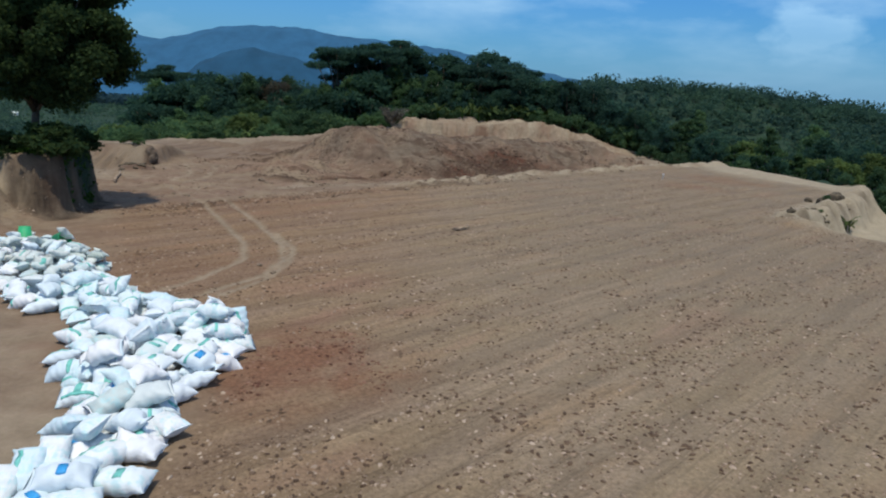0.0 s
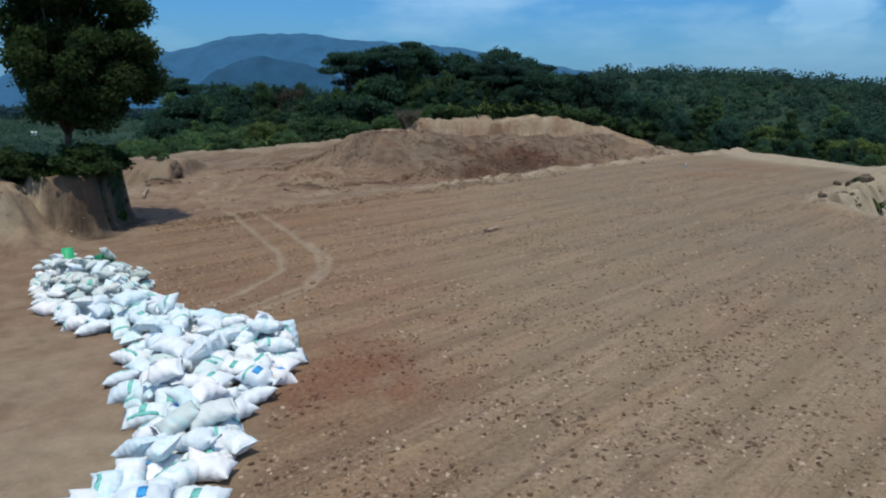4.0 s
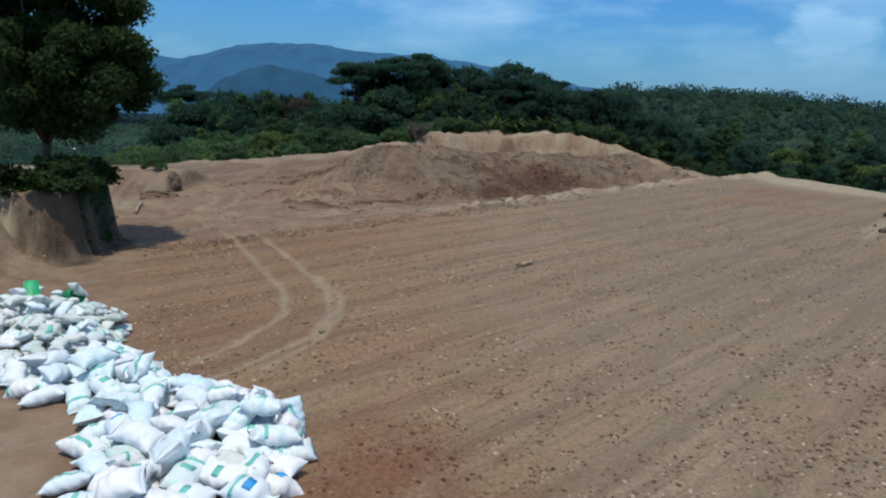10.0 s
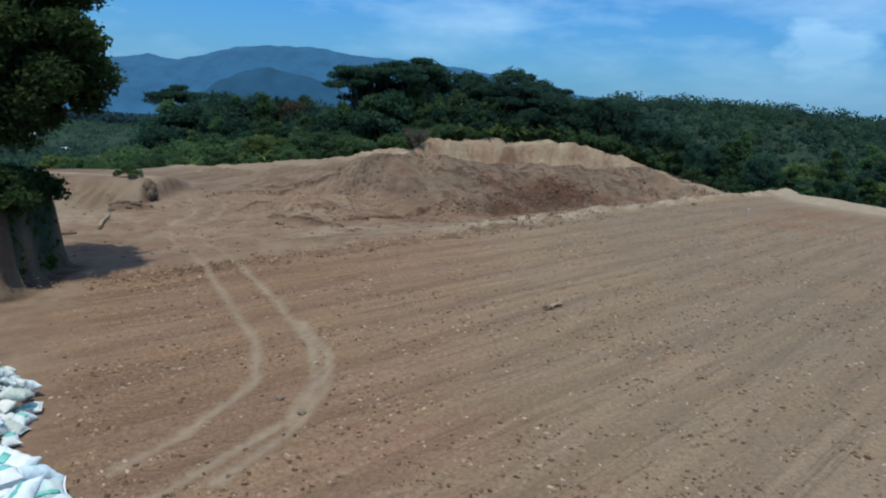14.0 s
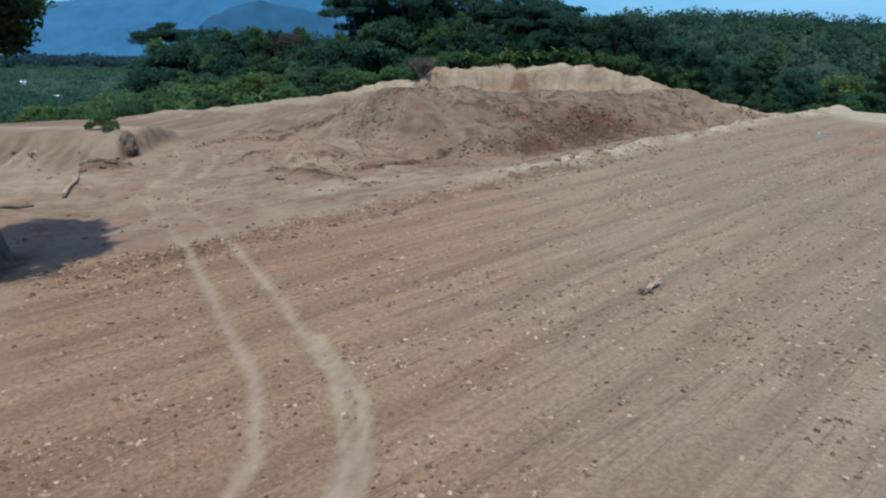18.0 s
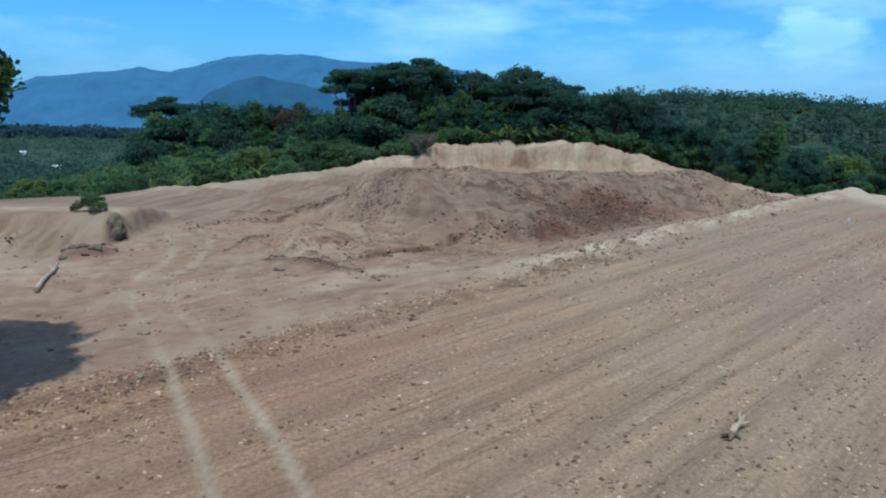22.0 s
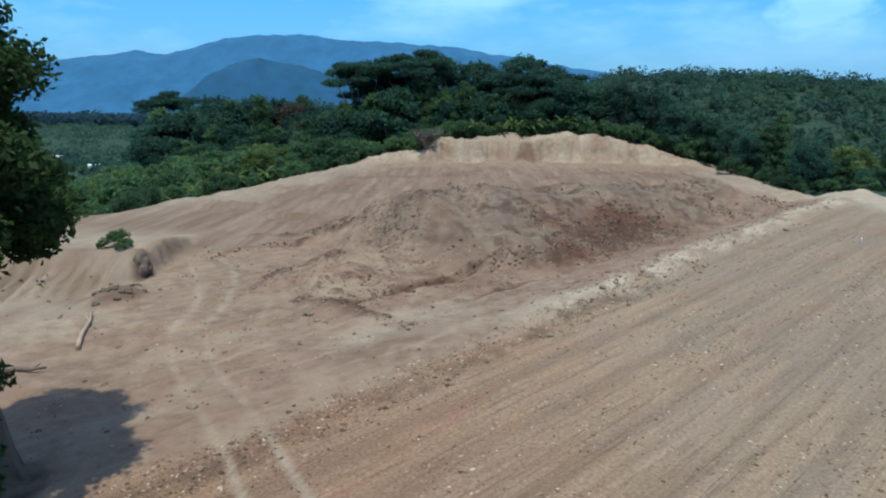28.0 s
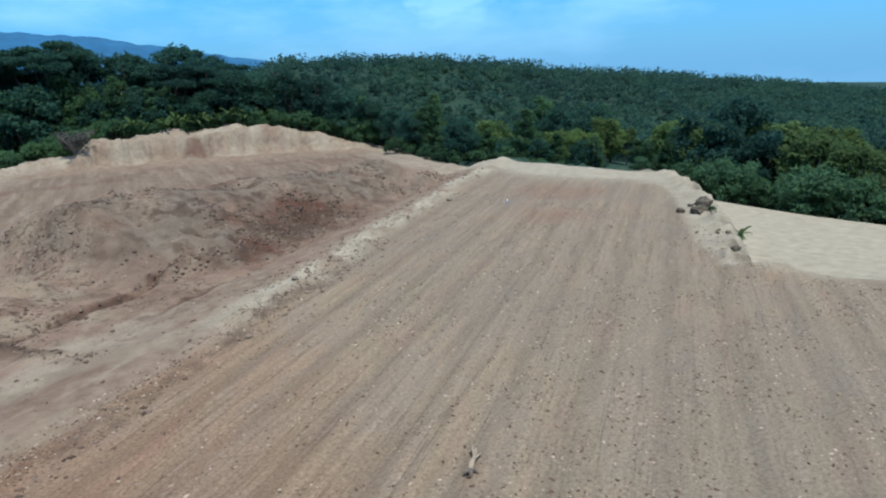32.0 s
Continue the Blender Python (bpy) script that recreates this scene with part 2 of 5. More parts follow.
def ground_material():
    s = Nodes("soil", 0.95)
    at = s.place()
    fine, mid, big = s.noise(at, 9.0, 8.0, 0.7), s.noise(at, 1.3, 6.0, 0.6), s.noise(at, 0.16, 4.0)
    turn = s.node("ShaderNodeMapping", Rotation=(0, 0, radians(-46)))
    s.link(at, turn.inputs["Vector"])
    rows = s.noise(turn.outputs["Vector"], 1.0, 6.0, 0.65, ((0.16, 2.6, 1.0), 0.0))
    # thin dark lines carry the shade of clefts and clods in the soil colour
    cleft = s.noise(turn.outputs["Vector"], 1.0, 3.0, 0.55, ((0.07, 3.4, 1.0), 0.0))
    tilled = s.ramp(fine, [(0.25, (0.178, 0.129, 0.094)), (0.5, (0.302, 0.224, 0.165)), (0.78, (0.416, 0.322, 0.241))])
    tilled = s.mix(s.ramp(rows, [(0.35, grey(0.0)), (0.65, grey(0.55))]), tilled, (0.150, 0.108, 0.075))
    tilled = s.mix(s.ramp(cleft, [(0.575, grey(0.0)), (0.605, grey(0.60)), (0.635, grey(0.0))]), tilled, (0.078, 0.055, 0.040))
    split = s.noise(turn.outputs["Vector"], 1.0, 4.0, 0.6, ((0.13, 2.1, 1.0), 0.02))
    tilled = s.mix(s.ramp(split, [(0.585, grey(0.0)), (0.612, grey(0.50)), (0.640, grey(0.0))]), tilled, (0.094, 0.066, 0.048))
    # furrows drawn as darker bands of colour along the rows
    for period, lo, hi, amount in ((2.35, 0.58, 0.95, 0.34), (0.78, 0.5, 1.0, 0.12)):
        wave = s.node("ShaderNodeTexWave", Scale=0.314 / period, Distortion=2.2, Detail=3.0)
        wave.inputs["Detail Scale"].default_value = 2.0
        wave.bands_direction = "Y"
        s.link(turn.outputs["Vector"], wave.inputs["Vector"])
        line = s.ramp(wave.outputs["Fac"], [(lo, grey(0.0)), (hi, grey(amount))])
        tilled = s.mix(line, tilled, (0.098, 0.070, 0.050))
    patch = s.noise(turn.outputs["Vector"], 1.0, 4.0, 0.55, ((0.12, 0.42, 1.0), 0.0))
    tint = s.ramp(patch, [(0.30, (0.56, 0.47, 0.46)), (0.44, (0.50, 0.50, 0.44)), (0.56, (0.49, 0.50, 0.50)), (0.70, (0.58, 0.53, 0.45))])
    tilled = s.mix(0.95, tilled, tint, "OVERLAY")
    tilled = s.mix(s.ramp(s.noise(at, 5.5, 4.0, 0.65), [(0.57, grey(0.0)), (0.68, grey(0.55))]), tilled, (0.100, 0.070, 0.048))
    # dark specks stand in for holes and shade between crumbs
    speck = s.noise(at, 17.0, 3.0, 0.5)
    tilled = s.mix(s.ramp(speck, [(0.60, grey(0.0)), (0.70, grey(0.62))]), tilled, (0.070, 0.050, 0.036))
    crumb = s.noise(at, 23.0, 2.0, 0.5)
    tilled = s.mix(s.ramp(crumb, [(0.62, grey(0.0)), (0.72, grey(0.6))]), tilled, (0.360, 0.295, 0.220))
    pale = s.ramp(mid, [(0.3, (0.275, 0.228, 0.168)), (0.7, (0.385, 0.325, 0.245))])
    tilled = s.mix(s.mix(0.52, s.attr("pale"), grey(0.0)), tilled, pale)
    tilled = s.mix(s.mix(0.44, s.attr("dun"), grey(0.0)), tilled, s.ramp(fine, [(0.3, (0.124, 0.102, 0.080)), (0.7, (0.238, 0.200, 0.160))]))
    reddish = s.ramp(fine, [(0.25, (0.120, 0.058, 0.036)), (0.75, (0.270, 0.140, 0.090))])
    tilled = s.mix(s.attr("red"), tilled, reddish)
    orange = s.ramp(mid, [(0.3, (0.146, 0.100, 0.071)), (0.5, (0.200, 0.144, 0.104)), (0.72, (0.262, 0.200, 0.150))])
    orange = s.mix(s.ramp(big, [(0.4, grey(0.0)), (0.65, grey(0.6))]), orange, (0.225, 0.143, 0.107))
    scrape = s.noise(turn.outputs["Vector"], 1.0, 6.0, 0.68, ((0.22, 1.3, 1.0), 0.0))
    orange = s.mix(s.ramp(scrape, [(0.55, grey(0.0)), (0.66, grey(0.50))]), orange, (0.112, 0.077, 0.055))
    orange = s.mix(s.ramp(scrape, [(0.36, grey(0.55)), (0.44, grey(0.0))]), orange, (0.270, 0.212, 0.160))
    scraped = s.noise(at, 0.33, 5.0, 0.6)
    orange = s.mix(s.ramp(scraped, [(0.50, grey(0.0)), (0.64, grey(0.55))]), orange, (0.265, 0.215, 0.152))
    orange = s.mix(s.ramp(s.noise(at, 0.9, 4.0, 0.6), [(0.56, grey(0.0)), (0.70, grey(0.5))]), orange, (0.108, 0.076, 0.054))
    down = s.noise(at, 1.0, 5.0, 0.62, ((1.05, 0.07, 0.2), radians(-14)))
    graded = s.ramp(down, [(0.34, (0.138, 0.098, 0.070)), (0.5, (0.176, 0.128, 0.094)), (0.66, (0.226, 0.174, 0.132))])
    graded = s.mix(s.ramp(mid, [(0.45, grey(0.0)), (0.70, grey(0.35))]), graded, (0.150, 0.104, 0.074))
    orange = s.mix(s.attr("graded"), orange, graded)
    sand = s.ramp(mid, [(0.3, (0.280, 0.240, 0.180)), (0.7, (0.385, 0.338, 0.262))])
    col = s.mix(s.attr("bare"), tilled, orange)
    col = s.mix(s.attr("ashen"), col, s.ramp(mid, [(0.3, (0.104, 0.080, 0.061)), (0.7, (0.190, 0.154, 0.120))]))
    col = s.mix(s.attr("redbare"), col, (0.098, 0.046, 0.031))
    col = s.mix(s.attr("sand"), col, sand)
    # dark specks paint in relief shade that the high sun leaves weak
    rubble = s.ramp(s.noise(at, 2.6, 4.0, 0.65), [(0.52, grey(0.0)), (0.61, grey(0.90))])
    col = s.mix(s.mix(s.attr("rubble"), grey(0.0), rubble), col, (0.072, 0.047, 0.034))
    chips = s.ramp(s.noise(at, 3.7, 3.0, 0.6), [(0.60, grey(0.0)), (0.68, grey(0.6))])
    col = s.mix(s.mix(s.attr("rubble"), grey(0.0), chips), col, (0.300, 0.245, 0.180))
    # dark soil, with shade painted on pillar wall, gullies and bank end
    col = s.mix(s.attr("shade_and_dark_soil"), col, (0.058, 0.036, 0.026))
    # pillar wall: streaked soil, darkened to hold the crown's shade in colour
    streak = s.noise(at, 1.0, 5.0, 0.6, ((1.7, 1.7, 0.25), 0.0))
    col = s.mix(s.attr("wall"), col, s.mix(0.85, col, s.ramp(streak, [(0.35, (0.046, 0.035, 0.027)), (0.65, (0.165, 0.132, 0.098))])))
    turf = s.ramp(mid, [(0.3, (0.017, 0.038, 0.028)), (0.7, (0.034, 0.064, 0.040))])
    col = s.mix(s.attr("turf"), col, turf)
    col = s.mix(0.35, col, s.ramp(fine, [(0.3, grey(0.35)), (0.7, grey(0.65))]), "OVERLAY")
    s.colour(s.mix(1.0, col, (0.89, 0.875, 0.825), "MULTIPLY"))
    both = s.mix(0.5, fine, mid)
    lumpy = s.mix(0.55, both, s.noise(at, 2.1, 6.0, 0.62))
    s.b.inputs["Specular IOR Level"].default_value = 0.12
    return s.bump(s.mix(s.attr("bare"), both, lumpy), 0.8, 0.15).mat


def plain(name, stops, scale=3.0, roughness=0.85, bump=0.0, local=True, detail=5.0):
    s = Nodes(name, roughness)
    n = s.noise(s.local() if local else s.place(), scale, detail)
    s.colour(s.ramp(n, stops))
    if bump:
        s.bump(n, 0.6, bump)
    return s.mat


def leaf_material(name, dark, light, spread=0.5):
    s = Nodes(name, 0.75)
    g = s.node("ShaderNodeNewGeometry")
    o = s.node("ShaderNodeObjectInfo")
    c = s.ramp(g.outputs["Random Per Island"], [(0.0, dark), (1.0, light)])
    c2 = s.ramp(o.outputs["Random"], [(0.0, grey(0.5 - spread * 0.3)), (1.0, grey(0.5 + spread * 0.3))])
    c = s.mix(0.8, c, c2, "OVERLAY")
    stand = s.noise(g.outputs["Position"], 0.11, 3.0)
    c = s.mix(0.75, c, s.ramp(stand, [(0.35, (0.38, 0.40, 0.43)), (0.65, (0.62, 0.60, 0.52))]), "OVERLAY")
    tract = s.noise(g.outputs["Position"], 0.022, 3.0)
    c = s.mix(0.7, c, s.ramp(tract, [(0.40, (0.42, 0.44, 0.47)), (0.60, (0.58, 0.58, 0.48))]), "OVERLAY")
    s.colour(c)
    s.b.inputs["Specular IOR Level"].default_value = 0.08
    tr = s.node("ShaderNodeBsdfTranslucent")
    s.link(c, tr.inputs["Color"])
    m = s.node("ShaderNodeMixShader", Fac=0.58)
    s.link(s.b.outputs["BSDF"], m.inputs[1])
    s.link(tr.outputs["BSDF"], m.inputs[2])
    s.link(m.outputs["Shader"], s.t.nodes["Material Output"].inputs["Surface"])
    return s.mat


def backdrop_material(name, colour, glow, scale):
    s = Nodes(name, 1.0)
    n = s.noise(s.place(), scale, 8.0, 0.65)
    # haze is painted: a blue base colour that also glows a little
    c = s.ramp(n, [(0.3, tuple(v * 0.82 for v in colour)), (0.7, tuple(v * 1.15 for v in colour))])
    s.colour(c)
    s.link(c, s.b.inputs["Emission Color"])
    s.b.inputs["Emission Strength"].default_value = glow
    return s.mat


SOIL = ground_material()
def island_soil(name, stops):
    s = Nodes(name, 0.95)
    g = s.node("ShaderNodeNewGeometry")
    return s.colour(s.ramp(g.outputs["Random Per Island"], stops)).mat


# random soil tones; the darkest also stand in for shade behind clods
CLOD = island_soil("clod_soil", [(0.0, (0.064, 0.040, 0.026)), (0.52, (0.135, 0.090, 0.060)), (0.72, (0.245, 0.180, 0.128)), (0.88, (0.300, 0.225, 0.165)), (1.0, (0.400, 0.315, 0.240))])
RED_CLOD = island_soil("red_clod_soil", [(0.0, (0.062, 0.027, 0.017)), (0.55, (0.125, 0.058, 0.037)), (1.0, (0.260, 0.150, 0.104))])
# dark soil tones that double as shaded patches of the dug bank
DUG = island_soil("dug_soil", [(0.0, (0.060, 0.038, 0.026)), (0.7, (0.105, 0.070, 0.048)), (1.0, (0.175, 0.128, 0.090))])
ROCK = plain("dry_clay", [(0.3, (0.120, 0.088, 0.062)), (0.7, (0.240, 0.185, 0.134))], 6.0, 0.95, 0.02)
DARK_CLOD = plain("dark_turf_soil", [(0.3, (0.045, 0.036, 0.026)), (0.7, (0.130, 0.105, 0.070))], 5.0, 0.95, 0.03)
# dark tone carries the shade on the bank end's right side
STUMP_SOIL = plain("stump_soil", [(0.3, (0.062, 0.046, 0.034)), (0.7, (0.150, 0.115, 0.085))], 5.0, 0.95, 0.03)
BARK = plain("bark", [(0.3, (0.060, 0.046, 0.034)), (0.7, (0.160, 0.125, 0.095))], 6.0, 0.9, 0.03)
PALE_BARK = plain("pale_bark", [(0.3, (0.200, 0.180, 0.150)), (0.7, (0.380, 0.350, 0.300))], 6.0, 0.9, 0.03)
DRY_WOOD = plain("dry_wood", [(0.3, (0.180, 0.130, 0.085)), (0.7, (0.380, 0.300, 0.215))], 9.0, 0.85, 0.01)
LEAF_NEAR = leaf_material("shade_tree_leaf", (0.026, 0.056, 0.026), (0.072, 0.114, 0.042))
LEAF_DARK = leaf_material("dark_leaf", (0.027, 0.070, 0.058), (0.046, 0.099, 0.070))
LEAF_MID = leaf_material("mid_leaf", (0.052, 0.110, 0.058), (0.090, 0.156, 0.072))
LEAF_LIGHT = leaf_material("light_leaf", (0.084, 0.138, 0.052), (0.134, 0.188, 0.068))
LEAF_BROWN = leaf_material("brown_leaf", (0.062, 0.062, 0.050), (0.100, 0.084, 0.062))
# these two leaf colours carry the blue haze of the far plain
PLAIN_HAZE_LEAF = leaf_material("plain_haze_leaf", (0.052, 0.106, 0.084), (0.082, 0.146, 0.104))
BELT_HAZE_LEAF = leaf_material("belt_haze_leaf", (0.030, 0.070, 0.094), (0.046, 0.092, 0.112))
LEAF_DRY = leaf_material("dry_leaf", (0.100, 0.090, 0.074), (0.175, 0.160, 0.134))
# hill leaves are bluer, with distance haze mixed into their colour
HILL_HAZE_LEAF = leaf_material("hill_haze_leaf", (0.044, 0.100, 0.080), (0.074, 0.142, 0.104))
GRASS = leaf_material("grass", (0.020, 0.060, 0.012), (0.080, 0.150, 0.030))


# ---- the ground, one sheet out to the horizon ----
ROW = radians(46)
STRIP = (-9.5, 40.3)
CLEARED = [(-90, -60), (90, -60), (75, 22), (50, 44), (45, 56), (42, 70), (35, 78), (34, 92), (34.5, 110), (39, 138), (41, 152),
           (30, 159), (10, 161), (-10, 157), (-24, 148), (-31, 112), (-37, 80), (-46, 72), (-62, 56), (-90, 40)]
TRACK_A = [(-18.5, 45.5), (-17.2, 42.8), (-12.8, 35.7), (-10.4, 31.4), (-8.3, 27.6), (-7.5, 25.0), (-7.7, 23.6), (-8.1, 21.9), (-8.8, 20.4)]
TRACK_B = [(-17.4, 46.6), (-16.0, 43.6), (-11.7, 36.5), (-9.0, 32.0), (-6.7, 27.6), (-6.05, 25.0), (-6.2, 23.0), (-6.9, 21.4), (-7.5, 20.0), (-8.4, 18.7)]
TRACK_D = [(-23.4, 60.3), (-22.0, 57.4), (-20.8, 54.9), (-19.8, 52.4), (-19.3, 50.2), (-19.0, 47.0)]
TRACK_E = [(-22.1, 62.2), (-20.7, 60.0), (-19.6, 57.4), (-18.7, 54.6), (-18.2, 52.0), (-18.0, 49.0), (-18.1, 46.8)]
TRACK_C = [(-7.4, 29.5), (-6.1, 27.0), (-5.75, 24.6), (-6.05, 22.3), (-6.8, 20.3)]
BAGS = [(-7.0, 8.9), (-5.9, 8.8), (-4.9, 9.0), (-4.6, 9.8), (-4.6, 10.8), (-4.5, 11.9), (-4.8, 13.3), (-4.6, 14.6), (-4.6, 16.6), (-5.9, 18.2),
        (-6.9, 18.8), (-8.0, 19.3), (-9.0, 19.4), (-10.6, 20.9), (-11.3, 22.9), (-12.6, 24.2), (-14.0, 24.9), (-15.8, 25.1), (-16.4, 23.6), (-14.5, 20.4),
        (-12.3, 17.9), (-10.5, 17.2), (-9.8, 17.2), (-9.2, 15.4), (-8.7, 14.1), (-7.2, 12.4), (-6.7, 11.1), (-7.1, 10.5), (-7.4, 9.8)]


def along(x, y):
    """Along and across the edge strip, which runs with the rows."""
    dx, dy = x - STRIP[0], y - STRIP[1]
    return 0.673 * dx + 0.740 * dy, -0.740 * dx + 0.673 * dy


def masks(x, y):
    u, v = along(x, y)
    v = v + 0.5 * grain(x, y, 3.0, 41) + 0.25 * grain(x, y, 0.9, 42)
    bags_side = np.interp(y, [0, 8, 12, 16, 20, 26, 33], [-4.4, -4.6, -5.2, -6.2, -9.5, -13.5, -16.0]) + 0.4 * grain(x, y, 1.7, 43)
    field = step(0.25, -0.25, v) * step(-1.2, 1.4, x - bags_side + 0.9 * rough(x, y, 1.2, 3, 56))
    bank = from_line(x, y, [(21, 42.3), (22, 43.8), (24, 47), (30, 54), (36, 62), (41, 72)])
    terrace = step(-1.5, 1.0, terrace_side(x, y) + 0.6 * grain(x, y, 2.0, 44)) * step(25, 28, y + 0.35 * x)
    rim = step(8, 2, np.abs(inside(x, y, CLEARED)) + 2.5 * grain(x, y, 5.0, 45))
    strip = step(1.7, 0.4, np.abs(v - 0.2)) * step(3, 15, u) * np.clip(0.70 + 1.2 * rough(x, y, 1.6, 4, 46), 0, 1)
    tracks = np.maximum.reduce([step(0.21, 0.06, from_line(x, y, t) + 0.06 * np.abs(grain(x, y, 0.7, 47))) for t in (TRACK_A, TRACK_B, TRACK_C)])
    wheels = np.maximum.reduce([step(0.34, 0.12, from_line(x, y, t) + 0.12 * np.abs(grain(x, y, 0.8, 95))) for t in (TRACK_D, TRACK_E)])
    far_red = 0.36 * np.maximum(step(3.4, 0.8, np.hypot((x - 20.6) * 0.8, (y - 58) * 0.8) + 1.2 * rough(x, y, 1.6, 3, 36)), step(4.2, 1.0, np.hypot((x - 26.4) * 0.7, (y - 66) * 0.7) + 1.5 * rough(x, y, 2.0, 3, 37)))
    near_red = step(3.4, 0.6, np.hypot((x + 3.1) * 0.95, (y - 15.2) * 1.0) + 1.0 * rough(x, y, 1.6, 3, 48))
    left_red = step(3, -9, x) * (0.38 + 0.22 * rough(x, y, 6.0, 3, 49))
    # steep sides of the pillar, coloured as if shaded by the tree
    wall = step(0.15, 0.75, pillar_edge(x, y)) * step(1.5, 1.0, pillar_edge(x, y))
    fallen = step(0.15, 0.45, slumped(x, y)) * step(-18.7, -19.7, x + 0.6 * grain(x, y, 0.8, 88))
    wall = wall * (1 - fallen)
    out = {}
    out["bare"] = np.maximum(1 - field, 0.9 * tracks)
    out["sand"] = np.clip(np.maximum.reduce([terrace, 0.9 * step(1.9, 0.9, np.abs(terrace_side(x, y))) * step(39, 42, y), fallen * (0.45 + 0.5 * rough(x, y, 0.7, 3, 89)), 0.38 * step(3.0, 1.0, np.hypot((u - 7) * 0.42, (v - 4.6) * 1.0) + 1.6 * rough(x, y, 1.8, 4, 86)), 0.4 * rim * step(50, 70, y + x * 0.6), 0.85 * step(5.5, 2.0, np.abs(inside(x, y, CLEARED) - 1.5) + 1.5 * rough(x, y, 3.0, 3, 103)) * step(25, 29, x) * step(60, 68, y) * step(100, 92, y), strip * 0.95, 0.62 * step(56.6, 58.2, y) * step(-24.6, -26.0, x) * step(74, 66, y) * (0.8 + 0.4 * rough(x, y, 1.5, 3, 98)), step(144, 149, y) * step(162, 158, y) * (0.32 + 0.9 * rough(x, y, 3.0, 3, 64)), (0.50 - 0.26 * step(-1, 2, v)) * tracks, 0.32 * wheels, 0.42 * step(21, 13, y) * step(-4.2, -6.2, x) * np.clip(0.6 + 0.9 * rough(x, y, 1.8, 3, 101), 0, 1),
                                             step(1.3, 0.5, bank) * 0.75, step(-20, -25, x) * step(42, 47, y) * (0.22 + 0.25 * rough(x, y, 2.0, 3, 62)) * step(66, 58, y)]), 0, 1)
    out["red"] = np.clip(near_red * (0.58 + 0.5 * rough(x, y, 0.5, 3, 107)) + left_red + far_red, 0, 0.9)
    heap = step(6.5, 1.5, np.hypot((u - 30) * 0.50, (v - 7.0) * 1.2) + 2.4 * rough(x, y, 2.5, 3, 50))
    dips = np.maximum(step(0.45, 0.08, np.abs(v - trench_a(x, y))) * step(6, 9, u) * step(21, 17, u), step(0.40, 0.06, np.abs(v - trench_b(x, y))) * step(10, 13, u) * step(32, 27, u))
    patch = step(1.4, 0.4, np.hypot((u - 4) * 0.35, v - 3.2) + 0.5 * grain(x, y, 1.2, 52))
    # bank end's shaded side painted dark, and the dark soil spilled below it
    knob = np.maximum(step(0.55, 0.2, np.hypot(x + 24.45, (y - 56.5) * 0.35) + 0.15 * grain(x, y, 0.5, 63)), 0.6 * step(1.5, 0.4, np.hypot(x + 24.0, (y - 52.4) * 0.6) + 0.5 * grain(x, y, 0.8, 63)))
    notch = step(2.6, 0.8, np.abs(x - 6.4) + 1.2 * rough(x, y, 1.5, 3, 94)) * step(146, 149, y) * step(160, 156, y)
    out["redbare"] = np.clip(np.maximum.reduce([0.75 * knob, 0.5 * wall, notch, heap * (0.66 + 1.1 * rough(x, y, 1.5, 3, 53)), 0.45 * step(0.15, 0.6, rough(x, y, 1.7, 3, 65)) * step(5, 9, v) * step(14, 20, u) * step(24, 18, v), 0.7 * dips, 0.35 * patch, 0.3 * step(0.1, 0.6, rough(x, y, 7.0, 4, 57)) * step(4, 9, v)]), 0, 1)
    # paler soil rightwards; its drop with distance paints in the view's brightness fall-off
    out["pale"] = step(-15, 9, x + 0.25 * y - 6 + 3 * rough(x, y, 8.0, 3, 54)) * (0.62 - 0.45 * step(13, 46, y))
    # trench lines darkened in colour along their hollows
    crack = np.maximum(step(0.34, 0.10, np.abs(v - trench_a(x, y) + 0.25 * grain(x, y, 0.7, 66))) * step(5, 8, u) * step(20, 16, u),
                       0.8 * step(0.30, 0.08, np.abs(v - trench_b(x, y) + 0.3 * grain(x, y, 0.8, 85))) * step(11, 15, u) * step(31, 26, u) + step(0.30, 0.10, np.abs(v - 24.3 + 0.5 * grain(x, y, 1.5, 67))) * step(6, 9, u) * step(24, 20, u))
    # dark heap patches stand in for relief shade under the high sun
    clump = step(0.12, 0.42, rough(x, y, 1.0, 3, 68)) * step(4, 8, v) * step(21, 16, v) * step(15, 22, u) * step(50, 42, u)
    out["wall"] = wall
    spoil = step(14, 18, u) * step(54, 46, u) * step(-0.8, 1.0, v - heap_foot(u) + 0.9 * rough(x, y, 2.0, 3, 104)) * step(2.2, 0.2, v - heap_crest(u) + 0.9 * rough(x, y, 1.6, 3, 105))
    out["ashen"] = spoil * np.clip(0.72 + 0.8 * rough(x, y, 2.6, 4, 39), 0, 1)
    out["rubble"] = step(3, 7, u) * step(2, 4.5, v) * step(22, 19, v) * step(54, 48, u) * np.clip(0.45 + 0.9 * rough(x, y, 3.5, 3, 90), 0, 1)
    # shade painted into the bank's gullies, following the grooves cut in height
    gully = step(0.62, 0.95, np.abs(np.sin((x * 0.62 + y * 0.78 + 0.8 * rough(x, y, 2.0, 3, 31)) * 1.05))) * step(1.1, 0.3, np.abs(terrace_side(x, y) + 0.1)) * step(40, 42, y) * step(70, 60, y)
